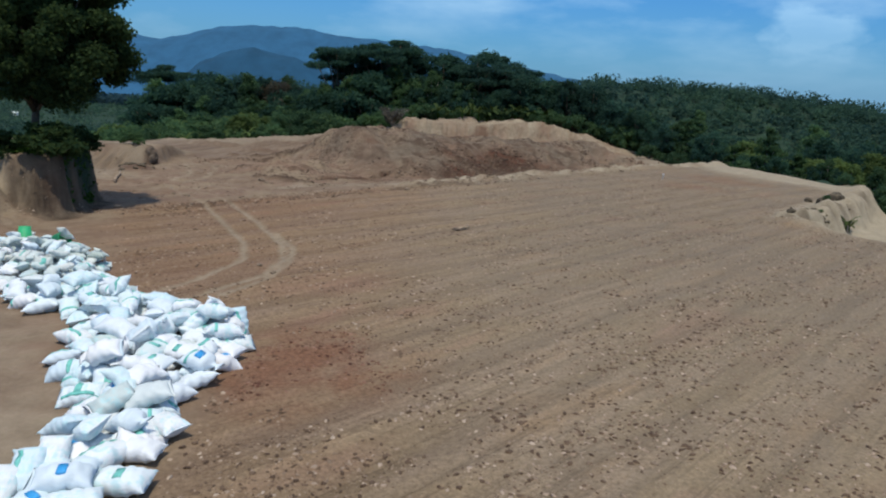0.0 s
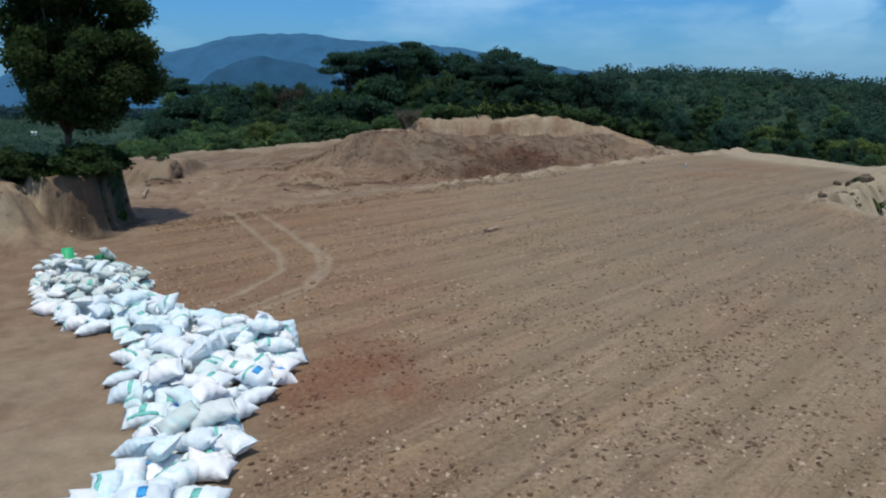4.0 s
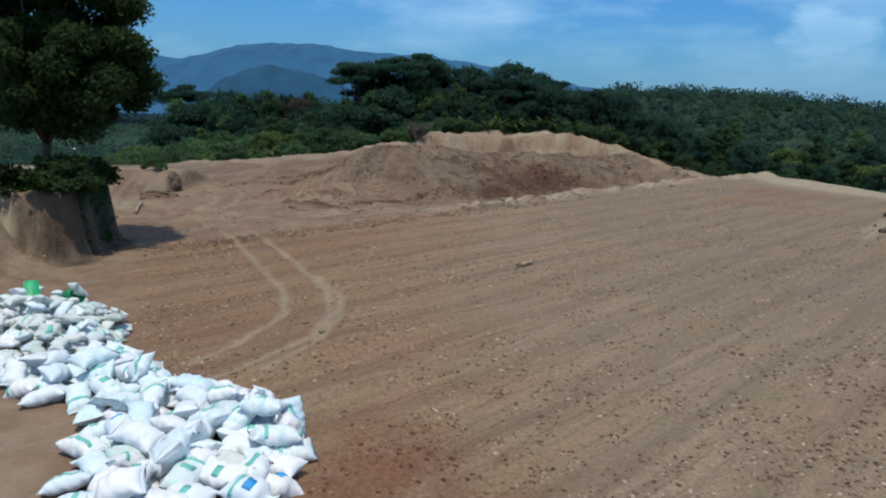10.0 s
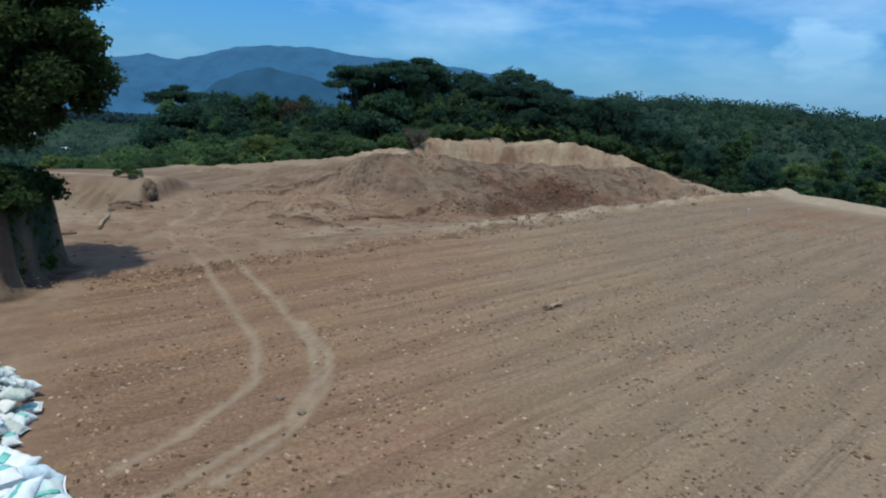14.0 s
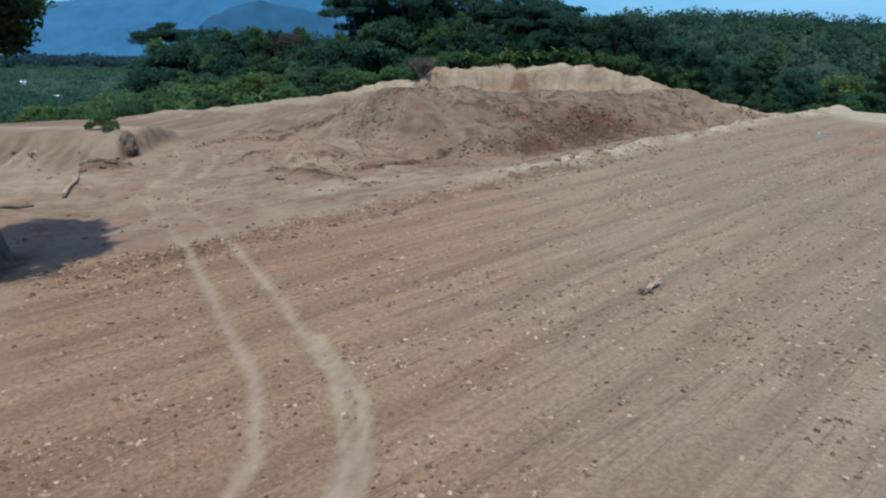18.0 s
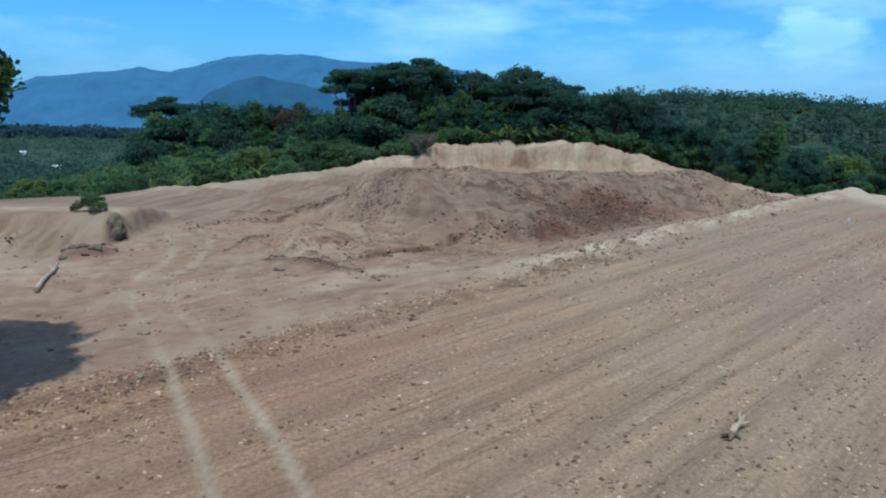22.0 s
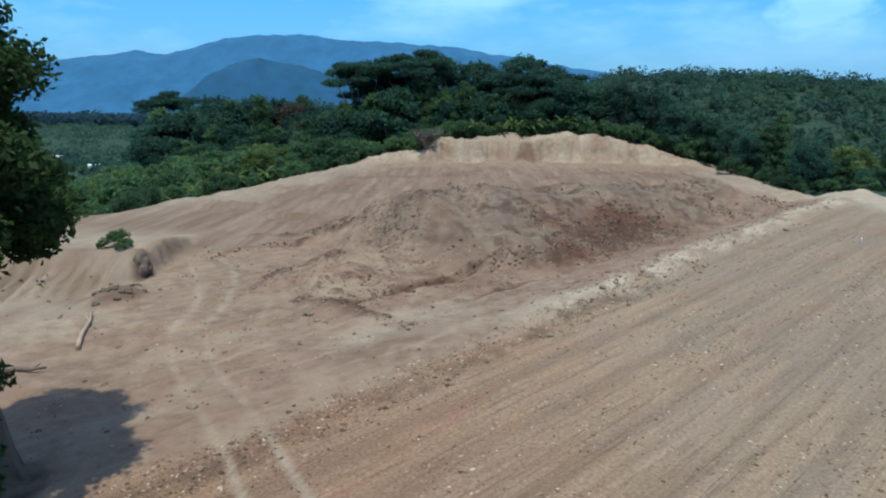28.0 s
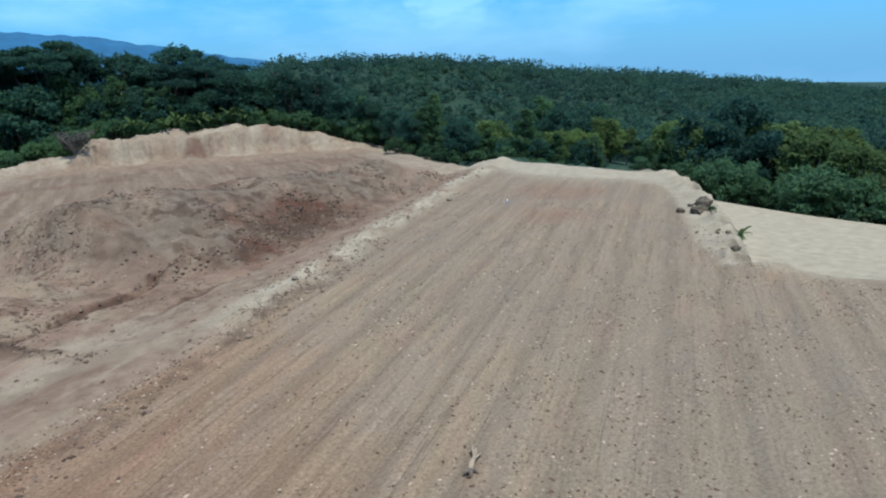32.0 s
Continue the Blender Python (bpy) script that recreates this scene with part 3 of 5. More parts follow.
    # dark soil lines and clods, joined with the painted shade masks
    out["shade_and_dark_soil"] = np.clip(np.maximum.reduce([spilled(u, v) * np.clip(0.28 + 1.1 * rough(x, y, 0.8, 3, 108), 0, 1), crack * (0.55 + 0.6 * rough(x, y, 1.0, 2, 69)), 0.65 * clump, 0.5 * gully, 0.55 * step(0.6, 0.15, np.abs(v + 1.0 + 0.4 * grain(x, y, 2.0, 82))) * step(-14, -8, u) * step(22, 14, u) * np.clip(0.35 + 1.2 * rough(x, y, 0.8, 3, 91), 0, 1) * (1 - tracks), 0.4 * wall, 0.75 * step(2.6, 1.0, np.hypot((u - 30) * 0.42, (v - 7.2) * 1.5) + 1.7 * rough(x, y, 1.2, 3, 38)), 0.7 * knob, 0.45 * step(84, 74, y) * step(0.2, 0.65, rough(x, y, 0.9, 3, 70)) * step(2, 5, v) * step(24, 18, v) * step(2, 6, u)]), 0, 1)
    # greyer soil right and far, darkened also for the lens's dim edge
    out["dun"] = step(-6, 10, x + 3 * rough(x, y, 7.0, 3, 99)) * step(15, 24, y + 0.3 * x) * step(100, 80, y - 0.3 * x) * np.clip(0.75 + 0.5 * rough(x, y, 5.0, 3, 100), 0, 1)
    out["graded"] = np.maximum(step(23.5, 26.0, v + 0.4 * grain(x, y, 3.0, 22)), step(34, 44, u) * step(14, 19, v)) * step(140, 132, y)
    out["graded"] = np.maximum(out["graded"], step(-24.3, -25.2, x) * step(47, 50, y) * step(59, 57, y))
    out["turf"] = np.maximum(step(-1.0, -5.0, inside(x, y, CLEARED) + 1.2 * grain(x, y, 4.0, 55)), mound_top(x, y))
    return out


def trench_a(x, y):
    return 9.4 + 0.5 * grain(x, y, 5.0, 51)


def trench_b(x, y):
    return 5.4 + 0.5 * grain(x, y, 5.0, 58)


SPILLS = ([(5.1, 11.0), (6.2, 9.0), (5.9, 7.0), (5.7, 3.8)], [(4.8, 15.0), (8.2, 16.7), (13.8, 19.5)], [(12.4, 27.6), (16.4, 24.6), (17.6, 21.0)])


def spilled(u, v):
    """Nearness to the lines of loose soil that the digger spilled on the dug flat."""
    return np.maximum.reduce([step(0.85, 0.1, from_line(u, v, t)) for t in SPILLS])


def heap_foot(u):
    return np.interp(u, [12, 16, 20, 30, 40, 48], [12.0, 9.5, 7.3, 5.6, 4.0, 3.0])


def heap_crest(u):
    return np.interp(u, [14, 22, 28, 34, 43, 52], [17.0, 17.5, 17.0, 14.7, 9.8, 7.0])


def terrace_side(x, y):
    """Positive over the lower sandy terrace beyond the bank."""
    edge = np.interp(y, [20, 34, 40, 43, 47, 54, 62, 72], [42, 28.5, 22.0, 22.0, 26.0, 32.0, 38, 44])
    return x - edge


def pillar_edge(x, y):
    """Distance out from the soil pillar's core."""
    return np.sqrt(np.maximum(np.abs(x + 21.2 + 0.12 * (y - 30)) - 3.45, 0) ** 2 + np.maximum(np.abs(y - 32.3) - 1.9, 0) ** 2)


def slumped(x, y):
    """The bank of sandy soil that slid down beside the pillar."""
    return step(4.1, 1.0, np.hypot((x + 21.9) * 0.85, (y - 29.1) * 1.0) + 1.0 * rough(x, y, 1.1, 4, 17))


def mound_top(x, y):
    q = np.maximum(np.abs(x + 21.3 + 0.12 * (y - 30)) - 3.6, 0) ** 2 + np.maximum(np.abs(y - 32.3) - 1.8, 0) ** 2
    return step(0.5, 0.15, np.sqrt(q) + 0.15 * grain(x, y, 0.8, 61)) * step(-22.8, -21.4, x)


def height(x, y):
    x, y = np.asarray(x, float), np.asarray(y, float)
    u, v = along(x, y)
    d = inside(x, y, CLEARED)
    m = masks_field(x, y, v)
    z = 0.03 * rough(x, y, 5.0, 3, 1) + 0.012 * rough(x, y, 0.5, 3, 2)
    # ploughed rows
    w = -math.sin(ROW) * x + math.cos(ROW) * y
    w = w + 0.25 * grain(x, y, 9.0, 3)
    row = 0.015 * np.sin(w * 2 * np.pi / 0.78) + 0.030 * np.sin(w * 2 * np.pi / 2.35 + 1.0)
    z = z + m * (row * (0.65 + 0.6 * grain(x, y, 2.5, 4)) + 0.045 * np.abs(rough(x, y, 0.55, 3, 5)))
    # wheel tracks pressed in
    for t in (TRACK_A, TRACK_B, TRACK_C):
        z = z - 0.05 * step(0.26, 0.10, from_line(x, y, t))
    # dug ground beyond the strip
    z = z + 0.10 * step(0.7, 0.1, np.abs(v + 1.0 + 0.4 * grain(x, y, 2.0, 82))) * step(-14, -8, u) * step(22, 14, u) * (0.6 + 1.2 * rough(x, y, 0.6, 3, 92))
    dug = step(0.5, 7.0, v)
    z = z + 0.42 * step(1.3, 0.2, np.abs(v + 0.2)) * step(3, 12, u) * (0.5 + 1.1 * rough(x, y, 1.2, 3, 6))
    z = z - dug * (0.55 + 0.03 * np.maximum(y - 46, 0)) * step(-24, -10, u)
    foot, crest = heap_foot(u), heap_crest(u)
    lump = rough(x, y, 3.2, 5, 7)
    front = np.clip((v - foot + 0.9 * lump) / (crest - foot), 0, 1)
    front = front * (1.6 - 0.6 * front)
    z = z + (3.3 + 0.4 * step(31, 25, u) + 0.35 * grain(x, y, 2.5, 19)) * front * step(14, 19.5, u) * step(58, 47, u) * step(11, 1, v - crest) + (1.0 * lump + 0.55 * rough(u, v * 0.4, 1.7, 3, 24) + 0.6 * rough(x, y, 1.5, 3, 25) + 0.60 * rough(x, y, 0.9, 3, 29) + 1.9 * (0.22 - np.abs(rough(x, y, 3.4, 3, 30))) + 0.5 * np.abs(rough(x, y, 1.1, 3, 96))) * front * (1.25 - front) * step(13, 20, u)
    z = z + 0.22 * spilled(u, v) * (0.7 + 1.2 * rough(x, y, 0.8, 3, 108))
    low = np.exp(-(((u - 10.5) / 4.5) ** 2) - ((v - 14) / 2.6) ** 2)
    z = z + low * (1.0 + 0.8 * rough(x, y, 2.0, 4, 8)) + dug * (0.17 * rough(x, y, 2.2, 4, 9) + 0.11 * np.abs(rough(x, y, 0.8, 3, 20))) * step(26, 22, v) + dug * 0.05 * rough(x, y, 2.2, 4, 9)
    z = z - 0.38 * step(0.55, 0.05, np.abs(v - trench_a(x, y))) * step(6, 9, u) * step(21, 17, u) - 0.22 * step(0.8, 0.1, np.abs(v - trench_b(x, y))) * step(10, 13, u) * step(32, 27, u)
    z = z + 0.35 * step(23.5, 25.0, v + 0.4 * grain(x, y, 3.0, 22)) * step(24, 20, u)
    # raised lip of the dug ground and the cliff behind
    cl = inside(x, y, [(-24, 149), (-12, 147), (-8, 151), (1, 152), (4, 154.5), (9, 155), (12, 152.5), (26, 152), (33, 147), (42, 146), (44, 175), (-26, 175)])
    tall = np.interp(x, [-26, -20, -13, -10, -2, 4, 6.6, 9.5, 14, 25, 31, 36, 44], [0.4, 1.3, 1.9, 3.9, 4.3, 4.3, 3.9, 4.2, 4.9, 4.5, 2.9, 0.8, 0.2])
    z = z + step(-1.4, 1.4, cl + 1.3 * rough(x, y, 2.0, 4, 10) + 2.4 * rough(x, y, 7.0, 2, 97)) * (tall + 1.3 * rough(x, y, 5.0, 4, 11))
    # scraped slope at the back left
    rim = y - np.interp(x, [-40, -31, -27, -24.5], [53.0, 55.0, 56.2, 56.6]) + 0.25 * rough(x, y, 1.5, 3, 28)
    wide = np.interp(x, [-33, -28, -26, -24.8], [6.8, 5.0, 3.0, 1.3])
    face = np.clip((rim + wide) / wide, 0, 1)
    end = step(-24.1, -24.8, x + 0.35 * rough(x, y, 0.9, 3, 12) + 0.10 * (y - 56.5))
    z = z + end * step(14, 3, rim) * (1.25 * face * (1.35 - 0.35 * face) + 0.35 * np.exp(-((x + 25.2) / 0.8) ** 2 - ((rim - 0.4) / 0.8) ** 2))
    z = z - end * 0.24 * (1 + np.sin(x * 2 * np.pi / 0.72 + 0.5 * y + 1.5 * grain(x, y, 3.0, 62))) * face * (1 - face) * 4 * step(-25.2, -26.5, x)
    z = z + 0.35 * step(1.6, 0.4, np.hypot(x + 24.0, (y - 52.4) * 0.6))
    # bank and lower terrace at the right
    side = terrace_side(x, y)
    z = z - 1.8 * step(-0.1, 1.7, side + 0.7 * rough(x, y, 1.5, 3, 13)) * step(34, 43, y)
    z = z + 0.55 * np.exp(-(((side + 0.7) / 1.3) ** 2)) * step(38.5, 41, y) * (0.9 + 0.6 * grain(x, y, 1.8, 14) + 0.7 * rough(x, y, 0.9, 3, 34))
    run = x * 0.62 + y * 0.78 + 0.8 * rough(x, y, 2.0, 3, 31)
    z = z - 0.55 * step(0.62, 0.95, np.abs(np.sin(run * 1.05 + 1.2 * grain(x, y, 3.0, 93)))) * np.exp(-(((side + 0.1) / 1.1) ** 2)) * step(39, 41.5, y) * step(70, 60, y)
    z = z + 0.6 * np.exp(-(((x - 39) / 5.0) ** 2) - ((y - 80) / 5.0) ** 2)
    z = z - 0.028 * np.maximum(x - 20, 0) * step(0, 30, y) - 0.05 * np.maximum(x - 38, 0) * step(76, 60, y)
    # soil pillar that the digging left round the tree, with the slumped bank beside it
    q = np.sqrt(np.maximum(np.abs(x + 21.2 + 0.12 * (y - 30)) - 3.45, 0) ** 2 + np.maximum(np.abs(y - 32.3) - 1.9, 0) ** 2)
    q = q + 0.26 * grain(x, y, 0.9, 15) + 0.16 * grain(x, y, 0.4, 16)
    q = q + 0.35 * rough(x, y, 1.4, 2, 26)
    pillar = 0.86 * step(0.62, 0.28, q) + 0.14 * step(1.05, 0.4, q + 0.2 * rough(x, y, 0.8, 2, 27))
    slump = slumped(x, y)
    z = z + np.maximum((2.5 + 0.35 * step(1.0, 0.0, q)) * pillar, (2.35 + 0.55 * rough(x, y, 0.8, 3, 102)) * slump)
    # land outside the clearing
    out = np.maximum(-d, 0)
    far = np.hypot(x, y)
    west = step(-10, -60, x)
    fall = -0.8 * step(0, 5, out) - (3.0 + 1.5 * (1 - west)) * step(2, 28, out) - (4 + 3 * (1 - west)) * step(20, 110, out) - 20 * (1 - west) * step(260, 1900, far) + 12 * west * step(430, 1150, far)
    fall = fall - west * (0.035 * np.minimum(out, 330) + 2.5 * step(0, 20, out))
    z = z + fall + step(2, 30, out) * 0.8 * rough(x, y, 25.0, 3, 18)
    ridge = np.interp(x, [-80, 40, 90, 180, 270, 340, 430, 620, 900], [-40, 2, 14.5, 13.0, 3, -2, -10, -30, -50])
    rise = step(190, 400, y) * step(900, 470, y) * step(20, 120, out)
    z = z + rise * np.maximum(ridge - z, 0)
    return z


def masks_field(x, y, v):
    return step(0.6, -0.4, v) * step(-0.4, 1.0, x - np.interp(y, [0, 8, 12, 16, 20, 26, 33], [-4.4, -4.6, -5.2, -6.2, -9.5, -13.5, -16.0])) * step(0.5, -1.5, terrace_side(x, y)) * step(0, 4, inside(x, y, CLEARED))


def axis(lo, hi, fine, stages):
    """Even steps from lo to hi, then ever longer ones through the stages (reach below, reach above, growth)."""
    up, down = [hi], [lo]
    for line, sign, which in ((up, 1, 1), (down, -1, 0)):
        s = fine
        for stage in stages:
            while sign * line[-1] < sign * stage[which]:
                s *= stage[2]
                line.append(line[-1] + sign * s)
    return np.array(down[:0:-1] + list(np.arange(lo, hi, fine)) + up)


def build_ground():
    gx, gy = axis(-35.0, 22.0, 0.16, ((-60, 60, 1.04), (-4600, 4600, 1.10))), axis(7.0, 80.0, 0.16, ((0, 166, 1.012), (-700, 4700, 1.09)))
    X, Y = np.meshgrid(gx, gy)
    Z = height(X, Y)
    nx, ny = len(gx), len(gy)
    ids = np.arange(nx * ny).reshape(ny, nx)
    faces = np.stack([ids[:-1, :-1], ids[:-1, 1:], ids[1:, 1:], ids[1:, :-1]], -1).reshape(-1, 4)
    me = shade_smooth(raw_mesh("ground", np.stack([X, Y, Z], -1).reshape(-1, 3), faces))
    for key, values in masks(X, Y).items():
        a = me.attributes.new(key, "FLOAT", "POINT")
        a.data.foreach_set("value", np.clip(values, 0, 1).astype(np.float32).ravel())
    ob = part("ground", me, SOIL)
    return tagged(ob, "bare brown ploughed field with dug sandy slopes and green land beyond", "ground", kind="structure")


build_ground()


def ground_at(x, y):
    return float(height(np.array([x]), np.array([y]))[0])


# ---- distance ----
def build_mountains():
    """Far range and the lower hill before it, as two long ridges coloured with painted blue haze."""
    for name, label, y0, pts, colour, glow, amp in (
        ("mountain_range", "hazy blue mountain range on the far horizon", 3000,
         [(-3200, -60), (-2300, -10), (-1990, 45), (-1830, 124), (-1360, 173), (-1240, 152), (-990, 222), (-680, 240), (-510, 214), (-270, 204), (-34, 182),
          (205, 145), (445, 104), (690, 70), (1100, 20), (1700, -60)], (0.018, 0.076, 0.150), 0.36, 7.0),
        ("far_hill", "haze-tinted blue-green wooded hill before the mountains", 1450,
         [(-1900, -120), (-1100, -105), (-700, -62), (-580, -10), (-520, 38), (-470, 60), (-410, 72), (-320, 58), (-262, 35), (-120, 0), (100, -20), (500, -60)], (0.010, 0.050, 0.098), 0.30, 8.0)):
        xs = np.linspace(pts[0][0], pts[-1][0], 420)
        top = np.interp(xs, [p[0] for p in pts], [p[1] for p in pts]) + amp * rough(xs, xs * 0 + 3.0, y0 / 12, 5, 71) + 0.0022 * y0 * rough(xs, xs * 0 + 9.0, y0 / 70, 3, 79)
        rows_ = np.linspace(-1, 1, 15)
        X, R = np.meshgrid(xs, rows_)
        Yv = y0 + R * y0 * 0.18 + 0.02 * y0 * rough(X, R * 900, y0 / 14, 4, 72)
        Zv = -140 + (top[None, :] + 140) * (1 - np.abs(R) ** 1.3) + amp * 1.4 * rough(X, Yv, y0 / 20, 4, 73) * (1 - np.abs(R)) * np.abs(R) * 4
        n = len(xs)
        ids = np.arange(X.size).reshape(X.shape)
        faces = np.stack([ids[:-1, :-1], ids[:-1, 1:], ids[1:, 1:], ids[1:, :-1]], -1).reshape(-1, 4)
        me = shade_smooth(raw_mesh(name, np.stack([X, Yv, Zv], -1).reshape(-1, 3), faces))
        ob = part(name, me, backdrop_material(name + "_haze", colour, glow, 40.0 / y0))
        tagged(ob, label, "mountain", kind="structure")


build_mountains()


# ---- foliage ----
def leaves(centres, sizes, seed, out=None, long=1.5, wild=0.55, sides=4):
    """One small pointed leaf or clump of leaves at each centre, facing roughly out and up."""
    g = rnd(seed)
    n = len(centres)
    c = g.normal(size=(n, 3)) * wild
    if out is not None:
        c = c + out * 0.8 + np.array([0, 0, 0.45])
    c /= np.linalg.norm(c, axis=1)[:, None] + 1e-9
    b = np.cross(c, g.normal(size=(n, 3)))
    b /= np.linalg.norm(b, axis=1)[:, None] + 1e-9
    a = np.cross(b, c)
    s = np.asarray(sizes)[:, None]
    L, W = a * s * long * 0.5, b * s * 0.5
    if sides == 3:
        return np.stack([centres - L * 0.7 - W, centres - L * 0.7 + W, centres + L * 1.3], 1)
    bend = c * s * 0.14
    return np.stack([centres - L, centres - W + bend, centres + L, centres + W + bend], 1)


def quad_mesh(name, quads):
    k = quads.shape[1]
    return raw_mesh(name, quads.reshape(-1, 3), np.arange(len(quads) * k).reshape(-1, k))


def tube(bm, pts, radii, sides=7):
    """A tapered, bent limb."""
    rings = []
    for k, (p, r) in enumerate(zip(pts, radii)):
        p = Vector(p)
        a = Vector(pts[min(k + 1, len(pts) - 1)]) - Vector(pts[max(k - 1, 0)])
        q = a.to_track_quat("Z", "Y").to_matrix()
        rings.append([bm.verts.new(p + q @ Vector((r * math.cos(t), r * math.sin(t), 0))) for t in (2 * math.pi * i / sides for i in range(sides))])
    for lo, hi in zip(rings, rings[1:]):
        for i in range(sides):
            bm.faces.new((lo[i], lo[(i + 1) % sides], hi[(i + 1) % sides], hi[i])).smooth = True
    bm.faces.new(rings[0][::-1])
    bm.faces.new(rings[-1])


def crown_points(g, clumps, per, spread, squash=0.7):
    """Leaf places in the shell of each clump, and the way out of it."""
    pts, outs = [], []
    for c, r in clumps:
        p = g.normal(size=(per, 3))
        p /= np.linalg.norm(p, axis=1)[:, None]
        outs.append(p.copy())
        p *= (0.35 + 0.65 * g.random((per, 1)) ** 0.5) * r * spread
        p[:, 2] *= squash
        pts.append(p + c)
    return np.concatenate(pts), np.concatenate(outs)


def tree_meshes(seed, tall, wide, style, leaf, count):
    """Trunk and crown meshes of one tree, standing at the origin."""
    g = rnd(seed)
    bm = bmesh.new()
    clumps = []
    bole = tall * {"dome": 0.34, "umbrella": 0.45, "round": 0.22, "tall": 0.30, "bush": 0.08}[style]
    lean = g.normal(size=2) * 0.03 * tall
    fork = np.array([lean[0], lean[1], bole])
    r0 = 0.022 * tall + 0.03
    tube(bm, [(0, 0, -0.4), (lean[0] * 0.3, lean[1] * 0.3, bole * 0.5), tuple(fork)], [r0 * 1.3, r0, r0 * 0.8])
    n = {"dome": 52, "umbrella": 26, "round": 34, "tall": 30, "bush": 22}[style]
    # a few main limbs carry the clumps, so that the crown breaks into layers and bays
    limbs = []
    for k in range(7):
        t = 2 * math.pi * (k + 0.7 * g.random()) / 7
        reach = wide * (0.45 + 0.35 * g.random())
        limbs.append((t, reach, 0.35 + 0.6 * g.random()))
    for k in range(n):
        t, reach, level = limbs[k % 7]
        t = t + 0.42 * g.normal()
        if style == "umbrella":
            rad = min(wide, reach * (0.2 + 1.0 * g.random()))
            z = tall * (0.62 + 0.30 * level + 0.03 * g.normal()) - 0.06 * tall * (rad / wide) ** 2
            cr = wide * (0.20 + 0.14 * g.random())
        elif style == "dome":
            q = g.random() ** 0.8
            rad = wide * math.sqrt(max(0.02, 1 - q ** 2.2)) * (0.3 + 0.7 * g.random() ** 0.5)
            z = tall * (0.52 + 0.42 * q)
            cr = wide * (0.14 + 0.12 * g.random())
        elif style == "tall":
            z = bole + (tall - bole) * (k + 0.5) / n
            rad = wide * (0.1 + 0.75 * g.random()) * (1.15 - 0.8 * (z - bole) / (tall - bole))
            cr = wide * (0.20 + 0.14 * g.random())
        else:
            q = g.random()
            z = bole + (tall - bole) * (0.12 + 0.74 * q)
            rad = wide * (0.25 + 0.6 * g.random() ** 0.6) * math.sqrt(max(0.12, 1 - (q - 0.35) ** 2 * 2.0)) * (0.75 + 0.5 * level)
            cr = wide * (0.19 + 0.16 * g.random())
        c = np.array([lean[0] + rad * math.cos(t), lean[1] + rad * math.sin(t), z])
        if k % 2 == 0:
            mid = fork * 0.45 + c * 0.55 + np.array([0, 0, -0.04 * tall])
            tube(bm, [tuple(fork * 0.98), tuple(mid), tuple(c)], [r0 * 0.5, r0 * 0.28, r0 * 0.1], 5)
        clumps.append((c, cr))
    pts, outs = crown_points(g, clumps, count // n, 1.0, {"umbrella": 0.26, "dome": 0.48}.get(style, 0.72))
    pts += g.normal(size=pts.shape) * leaf * 0.5
    middle = np.array([lean[0], lean[1], bole * 0.5 + tall * 0.35])
    away = pts - middle
    outs = 0.30 * outs + 0.30 * away / (np.linalg.norm(away, axis=1)[:, None] + 1e-6)
    sizes = leaf * (0.45 + 0.9 * g.random(len(pts)))
    trunk = bpy.data.meshes.new("trunk")
    bm.to_mesh(trunk)
    bm.free()
    return trunk, quad_mesh("crown", leaves(pts, sizes, seed + 1, outs, 1.7, 0.75, 3))


def tree(meshes, bark, leafy, label, category, m, group=""):
    t = thing("tree" if category == "tree" else "bush", label, category, m, group)
    part("trunk", meshes[0], bark, t)
    part("crown", meshes[1], leafy, t)
    return t


KINDS = []
for k in range(3):
    KINDS.append(("umbrella", tree_meshes(100 + k, 25.0, 9.5, "umbrella", 0.30, 15000), LEAF_DARK, "tall flat-topped rain tree with dark feathery layered crown", "tree"))
for k in range(2):
    KINDS.append(("dome", tree_meshes(105 + k, 25.0, 9.5, "dome", 0.32, 16000), LEAF_DARK, "tall broad-domed rain tree with dense dark crown", "tree"))
for k in range(3):
    KINDS.append(("round", tree_meshes(110 + k, 12.0, 5.2, "round", 0.34, 5200), LEAF_DARK, "dark green broadleaf tree at the wood's edge", "tree"))
for k in range(3):
    KINDS.append(("tall", tree_meshes(120 + k, 15.0, 4.2, "tall", 0.34, 4200), LEAF_MID, "slender green tree at the wood's edge", "tree"))
for k in range(3):
    KINDS.append(("bush", tree_meshes(130 + k, 4.2, 3.0, "bush", 0.24, 2400), LEAF_MID, "dense green bush beside the dug slope", "bush"))
for k in range(2):
    KINDS.append(("light", tree_meshes(140 + k, 10.0, 4.4, "round", 0.33, 4400), LEAF_LIGHT, "light green broadleaf tree below the sandy terrace", "tree"))


KINDS.append(("brown", tree_meshes(146, 12.0, 5.0, "round", 0.30, 4200), LEAF_BROWN, "brownish half-bare broadleaf tree in the wood", "tree"))
KINDS.append(("rim", tree_meshes(150, 0.9, 0.75, "bush", 0.095, 1700), LEAF_NEAR, "dark low shrub hanging over the soil pillar's rim", "bush"))


